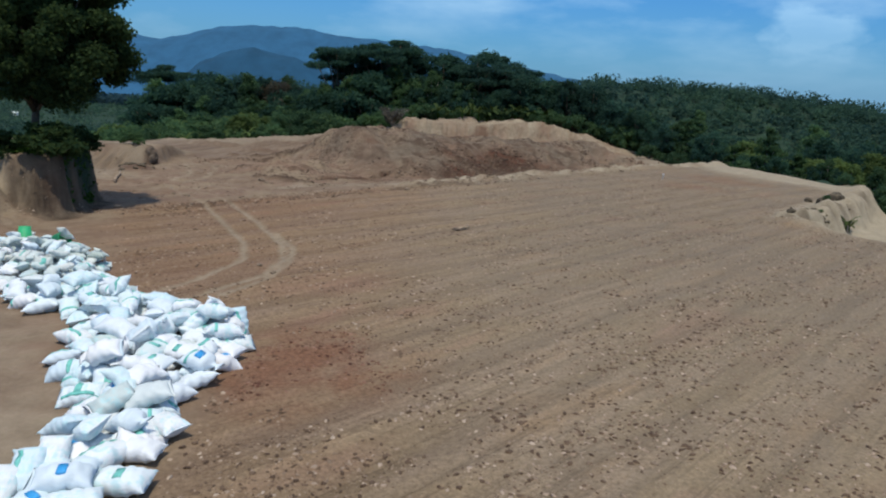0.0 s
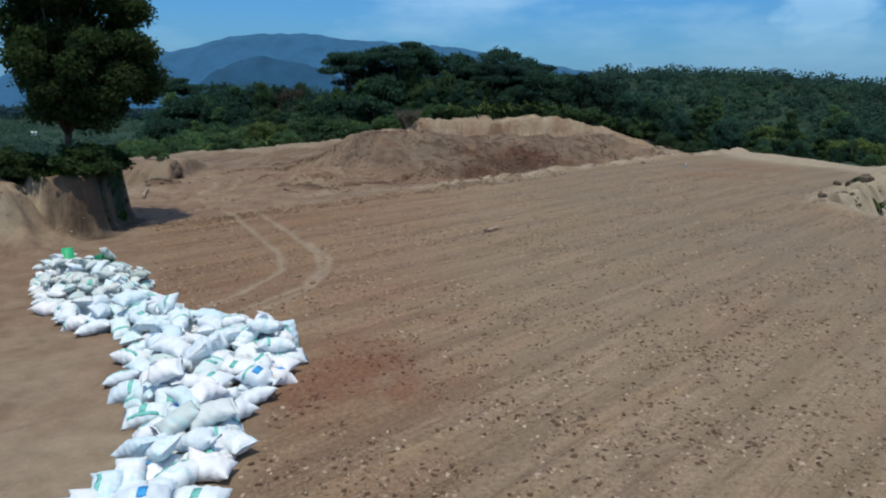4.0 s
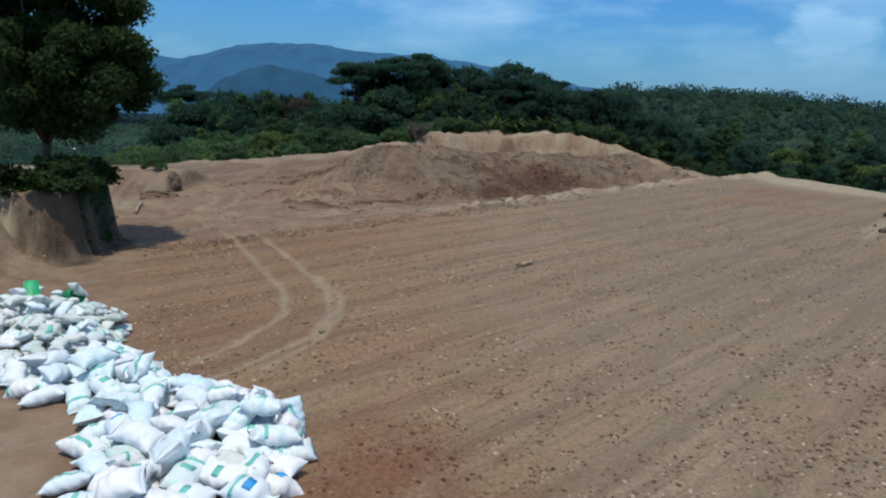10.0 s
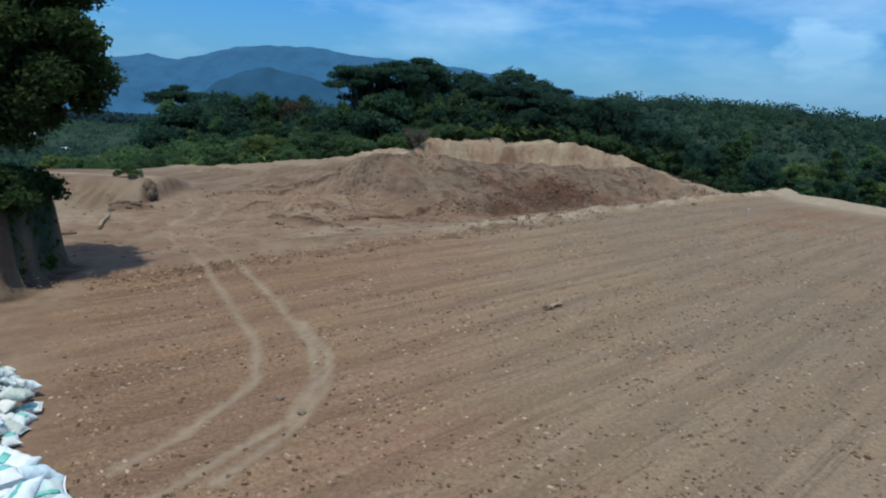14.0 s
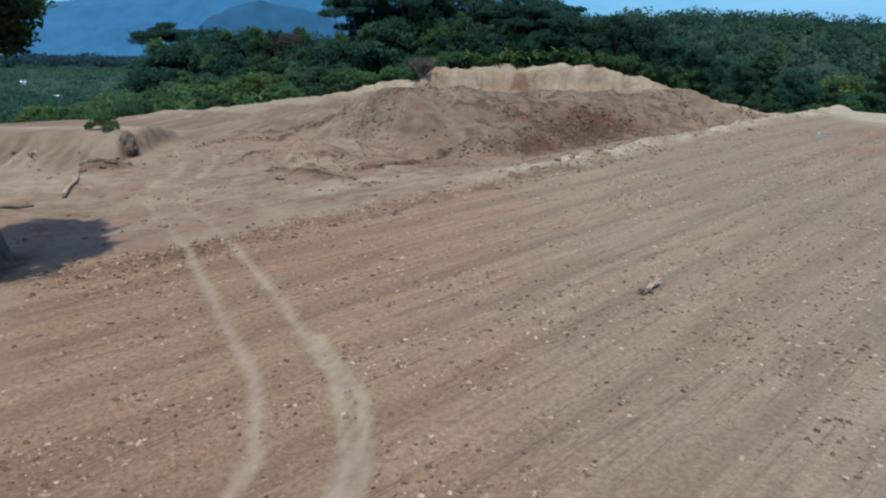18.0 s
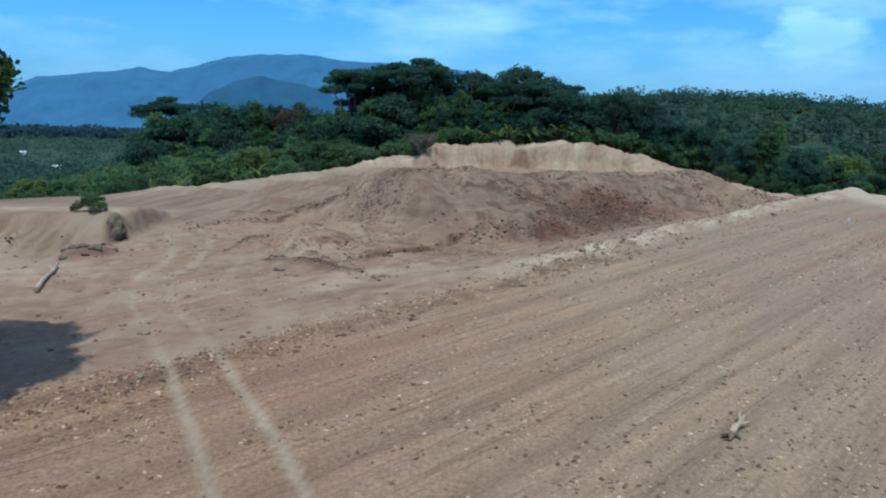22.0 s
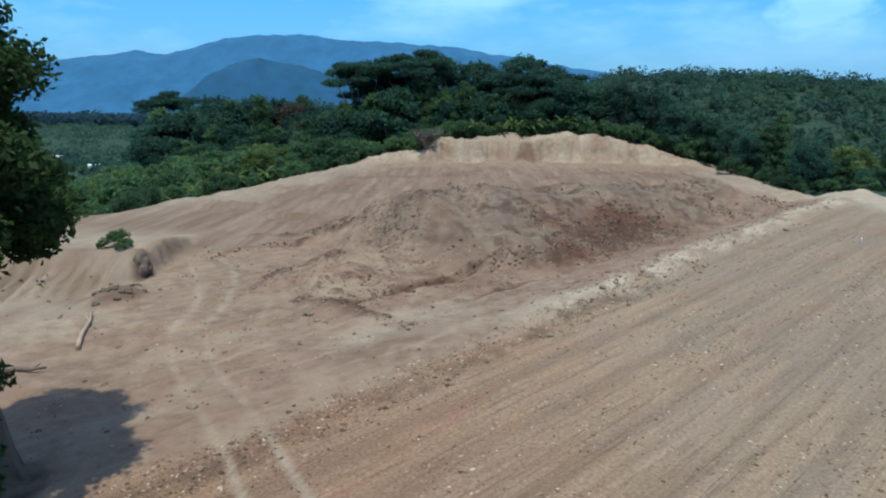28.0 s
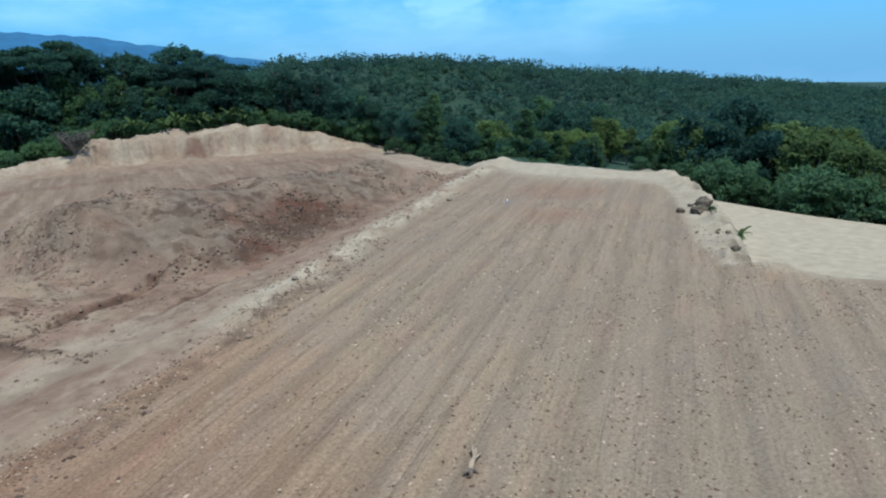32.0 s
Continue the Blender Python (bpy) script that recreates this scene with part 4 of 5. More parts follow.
def plant(style, x, y, size, g, sink=0.0):
    """One tree of a style, its height scaled by size, standing on the ground."""
    picks = [k for k in KINDS if k[0] == style]
    kind = picks[int(g.integers(len(picks)))]
    s = size * (0.9 + 0.2 * g.random())
    m = pose(x, y, ground_at(x, y) - sink, 0, 0, 360 * g.random()) @ Matrix.Diagonal((s * (0.9 + 0.25 * g.random()), s * (0.9 + 0.25 * g.random()), s, 1))
    return tree(kind[1], PALE_BARK if style in ("tall", "light") else BARK, kind[2], kind[3], kind[4], m, "trees of the wood" if kind[4] == "tree" else "bushes along the clearing")


HEIGHTS = {"dome": 25.0, "brown": 12.0, "umbrella": 25.0, "round": 12.0, "tall": 15.0, "bush": 4.2, "light": 10.0}
SKYLINE = ([-90, -82, -72, -61, -52, -43, -34, -21, -14, -3, 5, 12, 24, 37, 44, 52, 64], [6, 9, 6.5, 11, 9.5, 9, 12.5, 18.5, 17.5, 18, 15.5, 14, 13, 10.6, 7.5, 5, 3])


def plant_up_to(style, x, y, top, g):
    """A tree whose crown ends near the given height."""
    plant(style, x, y, max(0.25, (top - ground_at(x, y)) / HEIGHTS[style]) / 1.0, g)


def build_wood():
    g = rnd(5)
    for style, x, y, top in (("umbrella", -29, 184, 17.0), ("umbrella", -25, 188, 15.5), ("umbrella", -16, 182, 18.8), ("dome", -14, 186, 17.0), ("dome", -2, 185, 19.6), ("umbrella", 3, 181, 18.4),
                             ("dome", 9, 188, 16.5), ("umbrella", 16.5, 181, 15.4)):
        plant_up_to(style, x, y, top, g)
    for x, y, top in ((-82, 205, 11.5), (-63, 200, 7.0)):
        plant_up_to("umbrella", x, y, top, g)
    plant_up_to("brown", 26, 171, 11.5, g)
    plant_up_to("brown", -46, 190, 6.0, g)
    # back of the wood, along its skyline
    for k in range(50):
        x = -84 + 140 * (k + g.random()) / 50
        top = np.interp(x, *SKYLINE) - 1.0
        if -38 < x < 15:
            top -= 5.5
        plant_up_to(("round", "tall", "round")[k % 3], x, 186 + 14 * g.random(), top - 2.0 * g.random(), g)
    for k in range(46):
        x = -70 + 118 * (k + g.random()) / 46
        top = (0.55 + 0.08 * step(-42, -34, x) * step(20, 10, x)) * np.interp(x, *SKYLINE) - 0.5 - 4 * step(-30, -60, x)
        plant_up_to(("round", "tall", "round", "tall")[k % 4], x, 170 + 8 * g.random(), top - 2.0 * g.random(), g)
    for k in range(50):
        x = -36 + 80 * (k + g.random()) / 50
        plant_up_to("bush", x, 160.5 + 5 * g.random() - 0.006 * x * x, np.interp(x, [-36, -20, -8, 28, 44], [-2, 0.5, 3.6, 4.2, 1]) - 1.2 * g.random(), g)
    for x, y, top in ((17, 168, 12.5), (22, 165, 12), (27, 163, 11.5), (32, 160, 10.5), (37, 157, 8.5), (41, 152, 6.5), (43, 145, 4.0), (43, 136, 2.5)):
        plant_up_to("round", x, y, top, g)
    # low growth down the left rim
    for k in range(70):
        u = (k + g.random()) / 70
        x, y = np.interp(u, [0, 0.35, 0.62, 1], [-26, -33, -40, -84]), np.interp(u, [0, 0.35, 0.62, 1], [152, 114, 82, 46])
        off = 2.0 + 9 * g.random()
        plant("bush", x - off, y + off * 0.35, 0.35 + 0.36 * g.random(), g)
    # rounded bushes on the falling land behind it
    for k in range(80):
        u = g.random()
        x, y = -34 - 40 * u + g.normal() * 6, 166 - 40 * u + g.normal() * 10
        if inside(np.array([x]), np.array([y]), CLEARED)[0] < -6:
            plant_up_to(("bush", "light", "bush", "light")[k % 4], x, y, np.interp(x, [-85, -60, -35], [-5, -2.5, 1.5]) - 3 * g.random(), g)
    # edge of the wood down the right side
    for k in range(40):
        u = k / 39
        x, y = 31 + 15 * u + 4 * g.random(), 132 - 56 * u + 4 * g.normal()
        plant(("tall", "bush", "round", "tall")[k % 4], x + 9, y + 6, (0.5, 0.8, 0.5, 0.45)[k % 4] * (0.8 + 0.5 * g.random()), g)
    for k in range(26):
        u = k / 25
        x, y = 30.5 + 14 * u, 128 - 54 * u
        plant("bush", x + 7.0 + 2 * g.random(), y + 2, 0.3 + 0.35 * g.random(), g)
    for k in range(44):
        u = (k + g.random()) / 44
        x, y = np.interp(u, [0, 0.4, 0.65, 1], [72, 51, 46, 43]), np.interp(u, [0, 0.4, 0.65, 1], [25, 44, 56, 70])
        off = 2.5 + 4 * g.random()
        plant("bush", x + off, y + off * 0.5, 0.6 + 0.5 * g.random(), g)
    for k in range(84):
        x, y = 48 + 80 * g.random(), 46 + 90 * g.random()
        d = inside(np.array([x]), np.array([y]), CLEARED)[0]
        if d < -6:
            plant(("light", "light", "round", "light")[k % 4], x, y, (0.7 + 0.4 * g.random()) * (0.75 if d > -14 else 1.0), g)
    for k in range(40):
        x, y = 44 + 80 * g.random(), 130 + 80 * g.random()
        plant(("tall", "round", "light")[k % 3], x, y, 0.6 + 0.35 * g.random(), g)


build_wood()


def build_hill_woods():
    """Far woods on the ridges, beyond counting."""
    g = rnd(7)
    n = 11000
    x, y = g.uniform(-330, 620, n), g.uniform(150, 470, n)
    keep = (inside(x, y, CLEARED) < -30) & ((x > 40) | (g.random(n) < 0.30))
    x, y = x[keep], y[keep]
    z = height(x, y)
    r = 1.8 + 5.4 * g.random(len(x)) ** 3.0
    c = np.stack([x, y, z + r * 0.35], -1)
    per = 62
    p = g.normal(size=(len(x), per, 3))
    p /= np.linalg.norm(p, axis=2)[..., None]
    p[..., 2] = np.abs(p[..., 2])
    outs = p.reshape(-1, 3).copy()
    p *= (0.5 + 0.5 * g.random((len(x), per, 1)) ** 0.5) * r[:, None, None]
    pts = (c[:, None, :] + p).reshape(-1, 3)
    ob = part("hill_woods", quad_mesh("hill_woods", leaves(pts, 0.95 * (0.6 + 0.8 * g.random(len(pts))), 8, outs * 0.45, 1.5, 0.8, 3)), HILL_HAZE_LEAF)
    tagged(ob, "dense green woods covering the hills behind", "woods", kind="stuff")


build_hill_woods()


# ---- the shade tree on its soil pillar ----
def build_shade_tree():
    g = rnd(21)
    base = Vector((-19.4, 32.2, ground_at(-19.4, 32.2)))
    t = thing("tree", "old shade tree with dark leafy crown on a soil pillar", "tree", Matrix.Translation(base))
    bm = bmesh.new()
    tube(bm, [(0, 0, -0.5), (0.03, 0.0, 0.5), (0.0, 0.05, 1.2), (0.1, 0.1, 2.2), (0.5, 0.2, 4.2)], [0.30, 0.20, 0.17, 0.15, 0.09], 10)
    part("trunk", bm, BARK, t)
    clumps = []
    while len(clumps) < 125:
        p = g.uniform(-1, 1, 3)
        rr = np.linalg.norm(p)
        if rr > 1 or rr < 0.25:
            continue
        c = np.array([0.75 + 3.2 * p[0], 0.9 + 4.0 * p[1], 5.9 + 4.6 * p[2]])
        low = 1.9 + 0.55 * abs(c[0] - 0.2) * (c[0] < 0.2)
        if c[2] < low or (c[0] > 1.9 and 5.9 < c[2] < 7.1) or (c[0] < -1.2 and 4.4 < c[2] < 5.0):
            continue
        if len(clumps) % 5 == 0:
            bm = bmesh.new()
            z = c[2]
            tube(bm, [(0.03, 0.08, 1.6), (c[0] * 0.35, c[1] * 0.35, 1.6 + (z - 1.6) * 0.5), (c[0] * 0.7, c[1] * 0.7, 1.6 + (z - 1.6) * 0.85), tuple(c)], [0.09, 0.06, 0.035, 0.012], 6)
            part("limb", bm, BARK, t)
        clumps.append((c, 0.50 + 0.55 * g.random()))
    pts, outs = crown_points(g, clumps, 1000, 1.0, 0.75)
    pts += g.normal(size=pts.shape) * 0.10
    part("crown", quad_mesh("crown", leaves(pts, 0.115 * (0.6 + 0.8 * g.random(len(pts))), 22, outs * 0.4, 1.7, 0.8)), LEAF_NEAR, t, "dark green leafy crown")


build_shade_tree()


def build_rim_shrubs():
    g = rnd(25)
    planted = 0
    while planted < 30:
        x, y = g.uniform(-21.7, -17.8), g.uniform(29.6, 34.6)
        q = float(pillar_edge(np.array([x]), np.array([y]))[0])
        if q < 0.12 and (y < 31.4 or x > -19.2):
            plant("rim", x, y, 0.8 + 0.7 * g.random(), g, 0.2)
            planted += 1


def build_turf():
    """Grass hanging over the rim of the soil pillar."""
    g = rnd(23)
    n = 9000
    x, y = g.uniform(-24.6, -15.6, n), g.uniform(29.2, 35.2, n)
    keep = mound_top(x, y) > 0.25
    x, y = x[keep], y[keep]
    pts = np.stack([x, y, height(x, y) + 0.05 + 0.12 * g.random(len(x))], -1)
    tagged(part("grass", quad_mesh("grass", leaves(pts, 0.10 + 0.10 * g.random(len(pts)), 24, None, 2.8, 1.0)), GRASS), "long green grass on top of the soil pillar", "grass", kind="stuff")


build_turf()
build_rim_shrubs()


# ---- sacks ----
def cloth(name, base, printed):
    s = Nodes(name, 0.6)
    at = s.local()
    wrinkle = s.noise(at, 4.5, 4.0, 0.5)
    tint = s.ramp(wrinkle, [(0.3, tuple(v * 0.92 for v in base)), (0.6, base)])
    o = s.node("ShaderNodeObjectInfo")
    tint = s.mix(0.9, tint, s.ramp(o.outputs["Random"], [(0.0, (0.72, 0.88, 0.95)), (0.3, (1.0, 1.0, 1.0)), (0.55, (0.80, 0.94, 0.96)), (0.75, (1.0, 0.98, 0.97)), (0.92, (0.76, 0.83, 0.81)), (1.0, (0.62, 0.69, 0.64))]), "MULTIPLY")
    if printed:
        marks = s.noise(at, 5.0, 4.0, 0.6, ((1.0, 1.8, 1.0), 0.0))
        tint = s.mix(s.ramp(marks, [(0.50, grey(0.0)), (0.62, grey(0.55))]), tint, printed)
    s.colour(tint)
    fold = s.noise(at, 7.0, 3.0, 0.55, ((0.5, 1.6, 1.0), 0.4))
    return s.bump(s.mix(0.5, wrinkle, fold), 0.7, 0.05).mat


WHITE_CLOTH = cloth("white_woven_plastic", (0.74, 0.76, 0.785), None)
GREY_CLOTH = cloth("dusty_woven_plastic", (0.60, 0.64, 0.62), None)
PRINT_CLOTH = cloth("printed_woven_plastic", (0.72, 0.765, 0.79), (0.36, 0.62, 0.66))
TEAL_PRINT = plain("teal_print", [(0.3, (0.090, 0.380, 0.330)), (0.7, (0.200, 0.560, 0.500))], 8.0, 0.55)
BLUE_PRINT = plain("blue_print", [(0.3, (0.020, 0.240, 0.560)), (0.7, (0.050, 0.340, 0.680))], 8.0, 0.55)
GREEN_PLASTIC = plain("green_plastic", [(0.3, (0.020, 0.300, 0.120)), (0.7, (0.040, 0.400, 0.180))], 4.0, 0.4)


def sack_shape(seed, tied):
    """Points of a filled, slumped sack, as a grid along its length and round it."""
    g = rnd(seed)
    nu, nv = 25, 18
    half, wid, thick = 0.41 + 0.04 * g.random(), 0.235 + 0.03 * g.random(), 0.150 + 0.045 * g.random()
    us = np.linspace(-1, 1, nu)
    P = np.zeros((nu, nv, 3))
    ph = g.random(8) * 6.28
    for i, u in enumerate(us):
        full = (1 - abs(u) ** 2.7) ** 0.7 if abs(u) < 1 else 0
        w = wid * (1.04 - 0.10 * math.sin(math.pi * min(1.0, 1.15 * abs(u))) + 0.06 * abs(u) ** 6)
        h = 0.008 + thick * full
        if tied and u > 0.45:
            k = (u - 0.45) / 0.55
            neck = 1 - 0.82 * math.sin(min(k / 0.62, 1) * math.pi / 2) + 0.45 * max(0, (k - 0.7) / 0.3)
            w, h = w * neck, max(h, 0.04) * max(neck, 0.3)
        for j in range(nv):
            a = 2 * math.pi * j / nv
            ca, sa = math.cos(a), math.sin(a)
            x = half * u * (1 + 0.10 * abs(ca) ** 3 * abs(u) ** 5 - 0.05 * abs(u) ** 5)
            y = w * math.copysign(abs(ca) ** 0.75, ca)
            z = h * math.copysign(abs(sa) ** 0.85, sa)
            wr = 0.016 * math.sin(21 * u + 5 * a + ph[6]) * abs(u) + 0.012 * math.sin(9 * u + 2 * a + ph[0]) + 0.010 * math.sin(15 * u - 3 * a + ph[1]) + 0.016 * math.sin(4 * u + a + ph[2])
            P[i, j] = (x + 0.015 * math.sin(a * 2 + ph[3]) * (abs(u) > 0.9), y * (1 + wr * 2.2) + 0.03 * math.sin(2.2 * u + ph[4]), z * (1 + wr * 5) + 0.03 * math.sin(1.7 * u + ph[5]))
    P[:, :, 2] -= P[:, :, 2].min()
    return P


def grid_mesh(name, P, closed=True, caps=True):
    nu, nv = P.shape[:2]
    ids = np.arange(nu * nv).reshape(nu, nv)
    nxt = np.roll(ids, -1, 1) if closed else ids[:, 1:]
    cur = ids if closed else ids[:, :-1]
    faces = np.stack([cur[:-1], nxt[:-1], nxt[1:], cur[1:]], -1).reshape(-1, 4)
    me = raw_mesh(name, P.reshape(-1, 3), faces)
    bm = bmesh.new()
    bm.from_mesh(me)
    bm.verts.ensure_lookup_table()
    if closed and caps:
        bm.faces.new([bm.verts[i] for i in ids[0]])
        bm.faces.new([bm.verts[i] for i in ids[-1][::-1]])
    bmesh.ops.recalc_face_normals(bm, faces=bm.faces)
    for f in bm.faces:
        f.smooth = True
    bm.to_mesh(me)
    bm.free()
    return me


def band(P, i0, i1, j0, j1, lift=0.004):
    """A strip of the sack's skin, lifted off it and given thickness."""
    Q = P[i0:i1 + 1]
    centre = Q.mean(1, keepdims=True)
    cols = [j % P.shape[1] for j in range(j0, j1 + 1)]
    outer, inner = [], []
    for s, keep in ((lift, outer), (0.0005, inner)):
        d = Q - centre
        d = d / np.maximum(np.linalg.norm(d, axis=2, keepdims=True), 1e-6)
        keep.append((Q + d * s)[:, cols])
    o, n = outer[0], inner[0][:, ::-1]
    ring = np.concatenate([o, n], 1)
    return ring


SACKS = []
for k in range(9):
    P = sack_shape(300 + k, k % 3 == 1)
    body = grid_mesh("body", P)
    hem = grid_mesh("hem", np.stack([P[0] * np.array([1 + 0.06 * s, 1.0, 1.0]) for s in (0.0, 0.5, 1.0)]))
    stripe = grid_mesh("stripe", band(P, 3, 21, 3, 4)) if k % 2 == 0 else grid_mesh("stripe", band(P, 5, 7, 0, 9))
    badge = grid_mesh("badge", band(P, 10, 14, 4, 6))
    for me, mat in ((body, PRINT_CLOTH if k % 3 == 2 else WHITE_CLOTH), (hem, WHITE_CLOTH), (stripe, TEAL_PRINT), (badge, BLUE_PRINT if k % 4 == 3 else TEAL_PRINT)):
        me.materials.append(mat)
    SACKS.append((body, hem, stripe, badge, k % 3 == 1, P[:, :, 2].max()))


DUSTY = []
for k in range(5):
    P = sack_shape(330 + k, k % 3 == 1)
    body = grid_mesh("body", P)
    hem = grid_mesh("hem", np.stack([P[0] * np.array([1 + 0.06 * q, 1.0, 1.0]) for q in (0.0, 0.5, 1.0)]))
    stripe, badge = grid_mesh("stripe", band(P, 3, 21, 3, 4)), grid_mesh("badge", band(P, 9, 15, 3, 6))
    for me, mat in ((body, GREY_CLOTH), (hem, GREY_CLOTH), (stripe, TEAL_PRINT), (badge, TEAL_PRINT)):
        me.materials.append(mat)
    DUSTY.append((body, hem, stripe, badge, k % 3 == 1, P[:, :, 2].max()))


def build_sacks():
    g = rnd(31)
    cell = 0.1
    H = np.zeros((220, 200))

    def patch(x, y, a):
        c, s = math.cos(a), math.sin(a)
        px = [x + c * u - s * v for u in (-0.3, -0.15, 0, 0.15, 0.3) for v in (-0.13, 0, 0.13)]
        py = [y + s * u + c * v for u in (-0.3, -0.15, 0, 0.15, 0.3) for v in (-0.13, 0, 0.13)]
        return [(min(199, max(0, int((p + 19) / cell))), min(219, max(0, int((q - 5) / cell)))) for p, q in zip(px, py)]

    spots = []
    tries = 0
    while len(spots) < 215 and tries < 30000:
        tries += 1
        x, y = g.uniform(-17, -4, 1), g.uniform(8.5, 25.2, 1)
        d = inside(x, y, BAGS)[0]
        far = y[0] > 19.6 and x[0] < -10.2
        if d < 0.34 or y[0] < 10.75 or any(math.hypot(x[0] - p, y[0] - q) < (0.33 if far else 0.50) for p, q, _, _ in spots):
            continue
        spots.append((x[0], y[0], d, 0.60 if far else 0.97))
    upper = [(x + g.normal() * 0.15, y + g.normal() * 0.15, d, s) for x, y, d, s in spots if d > 0.65 and g.random() < 0.8]
    top = [(x + g.normal() * 0.2, y + g.normal() * 0.2, d, s) for x, y, d, s in spots if d > 1.0 and g.random() < 0.35]
    # the loose group at the near end: (x, y, turn, lean)
    near = [(-6.86, 9.20, 112, -16), (-6.60, 9.42, 108, -20), (-6.42, 9.82, 104, -24), (-6.22, 10.22, 100, -30), (-6.05, 9.72, 98, -8),
            (-5.98, 9.08, 60, 4), (-5.36, 9.10, 24, 0), (-5.62, 9.95, 80, -8), (-4.95, 9.85, 2, 0), (-5.70, 9.52, 16, 6), (-5.52, 10.45, 60, 0), (-6.10, 10.62, 130, 0)]
    loose = [(x, y, 0.0, 1.0) for x, y, _, _ in near]
    turns = {(x, y): (turn, lean) for x, y, turn, lean in near}
    for x, y, d, size in loose + spots + upper + top:
        a, lean = turns.get((x, y), (360 * g.random(), None))
        cells = patch(x, y, radians(a))
        hs = sorted(H[j, i] for i, j in cells)
        z = hs[len(hs) * 2 // 3] * 0.92
        gx = sum(H[j, i] for i, j in cells[9:]) - sum(H[j, i] for i, j in cells[:6])
        k = int(g.integers(len(SACKS)))
        if lean is not None and k % 3 == 1:
            k += 1
        dusty = size < 0.8 and g.random() < 0.6
        body, hem, stripe, badge, tied, tall = DUSTY[k % 5] if dusty else SACKS[k]
        tip = max(-24, min(24, -math.degrees(math.atan2(gx / 6, 0.4)))) + g.normal() * 4
        if (g.random() < 0.05 and d < 1.0) or (d < 0.75 and x > -5.9 and 15.6 < y < 17.4 and g.random() < 0.5):
            tip = -62
            z += 0.28 * size
        roll = g.normal() * 21
        if lean is not None:
            tip, roll, z = lean, 0.3 * roll, z * 0.6 + 0.30 * math.sin(radians(-min(lean, 0)))
        m = pose(x, y, ground_at(x, y) + z - 0.015, roll, tip + (g.normal() * 9 if lean is None else 0), a) @ Matrix.Scale(size * (0.95 + 0.12 * g.random()), 4)
        tone = "dusty grey-white" if dusty else "white"
        sort = tone + " woven plastic sack tied at the neck, heaped" if tied else "full " + tone + " woven plastic sack sewn shut, heaped"
        striped = g.random() < 0.32
        t = thing("sack", sort + (", teal striped" if striped else ""), "sack", m, "sacks heaped at the field's edge")
        skin = part("body", body, None, t)
        part("hem", hem, None, skin)
        if striped:
            part("stripe", stripe, None, skin, "teal printed stripe")
        if g.random() < 0.24:
            part("badge", badge, None, skin, "printed badge")
        for i, j in cells:
            H[j, i] = max(H[j, i], z + tall * 0.85 * size)


build_sacks()


# ---- loose things on the ground ----
def lump_mesh(name, seed, size, squash=0.7, bumps=0.3, detail=2):
    bm = bmesh.new()
    bmesh.ops.create_icosphere(bm, subdivisions=detail, radius=1.0)
    off = Vector((seed * 3.7, seed * 1.3, seed * 2.1))
    for v in bm.verts:
        k = 1 + bumps * noise.fractal(v.co * 1.3 + off, 0.8, 2.2, 4)
        v.co = Vector((v.co.x * k, v.co.y * k * 0.85, v.co.z * k * squash)) * size
    me = bpy.data.meshes.new(name)
    bm.to_mesh(me)
    bm.free()
    return me


def lay(name, label, category, me, material, x, y, turn=0.0, sink=0.1, group="", scale=1.0):
    ob = part(name, me, material, None, label, pose(x, y, ground_at(x, y) + sink, 0, 0, turn) @ Matrix.Scale(scale, 4))
    return tagged(ob, label, category, group)


def build_root():
    """Torn-out root stock left on the ploughed rows."""
    x, y = 0.85, 33.0
    t = thing("root_stock", "dry torn-out root stock lying on the ploughed rows", "root", pose(x, y, ground_at(x, y) + 0.05, 0, 0, 50) @ Matrix.Scale(0.9, 4))
    for name, pts, radii, mat in (("stem", [(-0.50, 0, 0.02), (-0.15, 0.04, 0.08), (0.2, 0.01, 0.10), (0.55, 0.05, 0.13)], [0.09, 0.085, 0.07, 0.045], DRY_WOOD),
                                  ("root", [(-0.42, 0, 0.03), (-0.62, 0.10, 0.10), (-0.72, 0.16, 0.05)], [0.085, 0.06, 0.02], BARK),
                                  ("root", [(-0.42, 0, 0.03), (-0.66, -0.05, 0.05), (-0.80, -0.06, 0.02)], [0.085, 0.06, 0.02], BARK),
                                  ("root", [(-0.36, 0, 0.03), (-0.46, -0.14, 0.05), (-0.52, -0.24, 0.0)], [0.06, 0.04, 0.015], BARK),
                                  ("branch", [(0.15, 0.01, 0.10), (0.42, 0.13, 0.18), (0.62, 0.16, 0.24)], [0.045, 0.035, 0.015], DRY_WOOD),
                                  ("branch", [(0.05, 0.01, 0.09), (0.30, -0.10, 0.10), (0.50, -0.13, 0.06)], [0.04, 0.03, 0.012], DRY_WOOD)):
        bm = bmesh.new()
        tube(bm, pts, radii, 8)
        part(name, bm, mat, t)


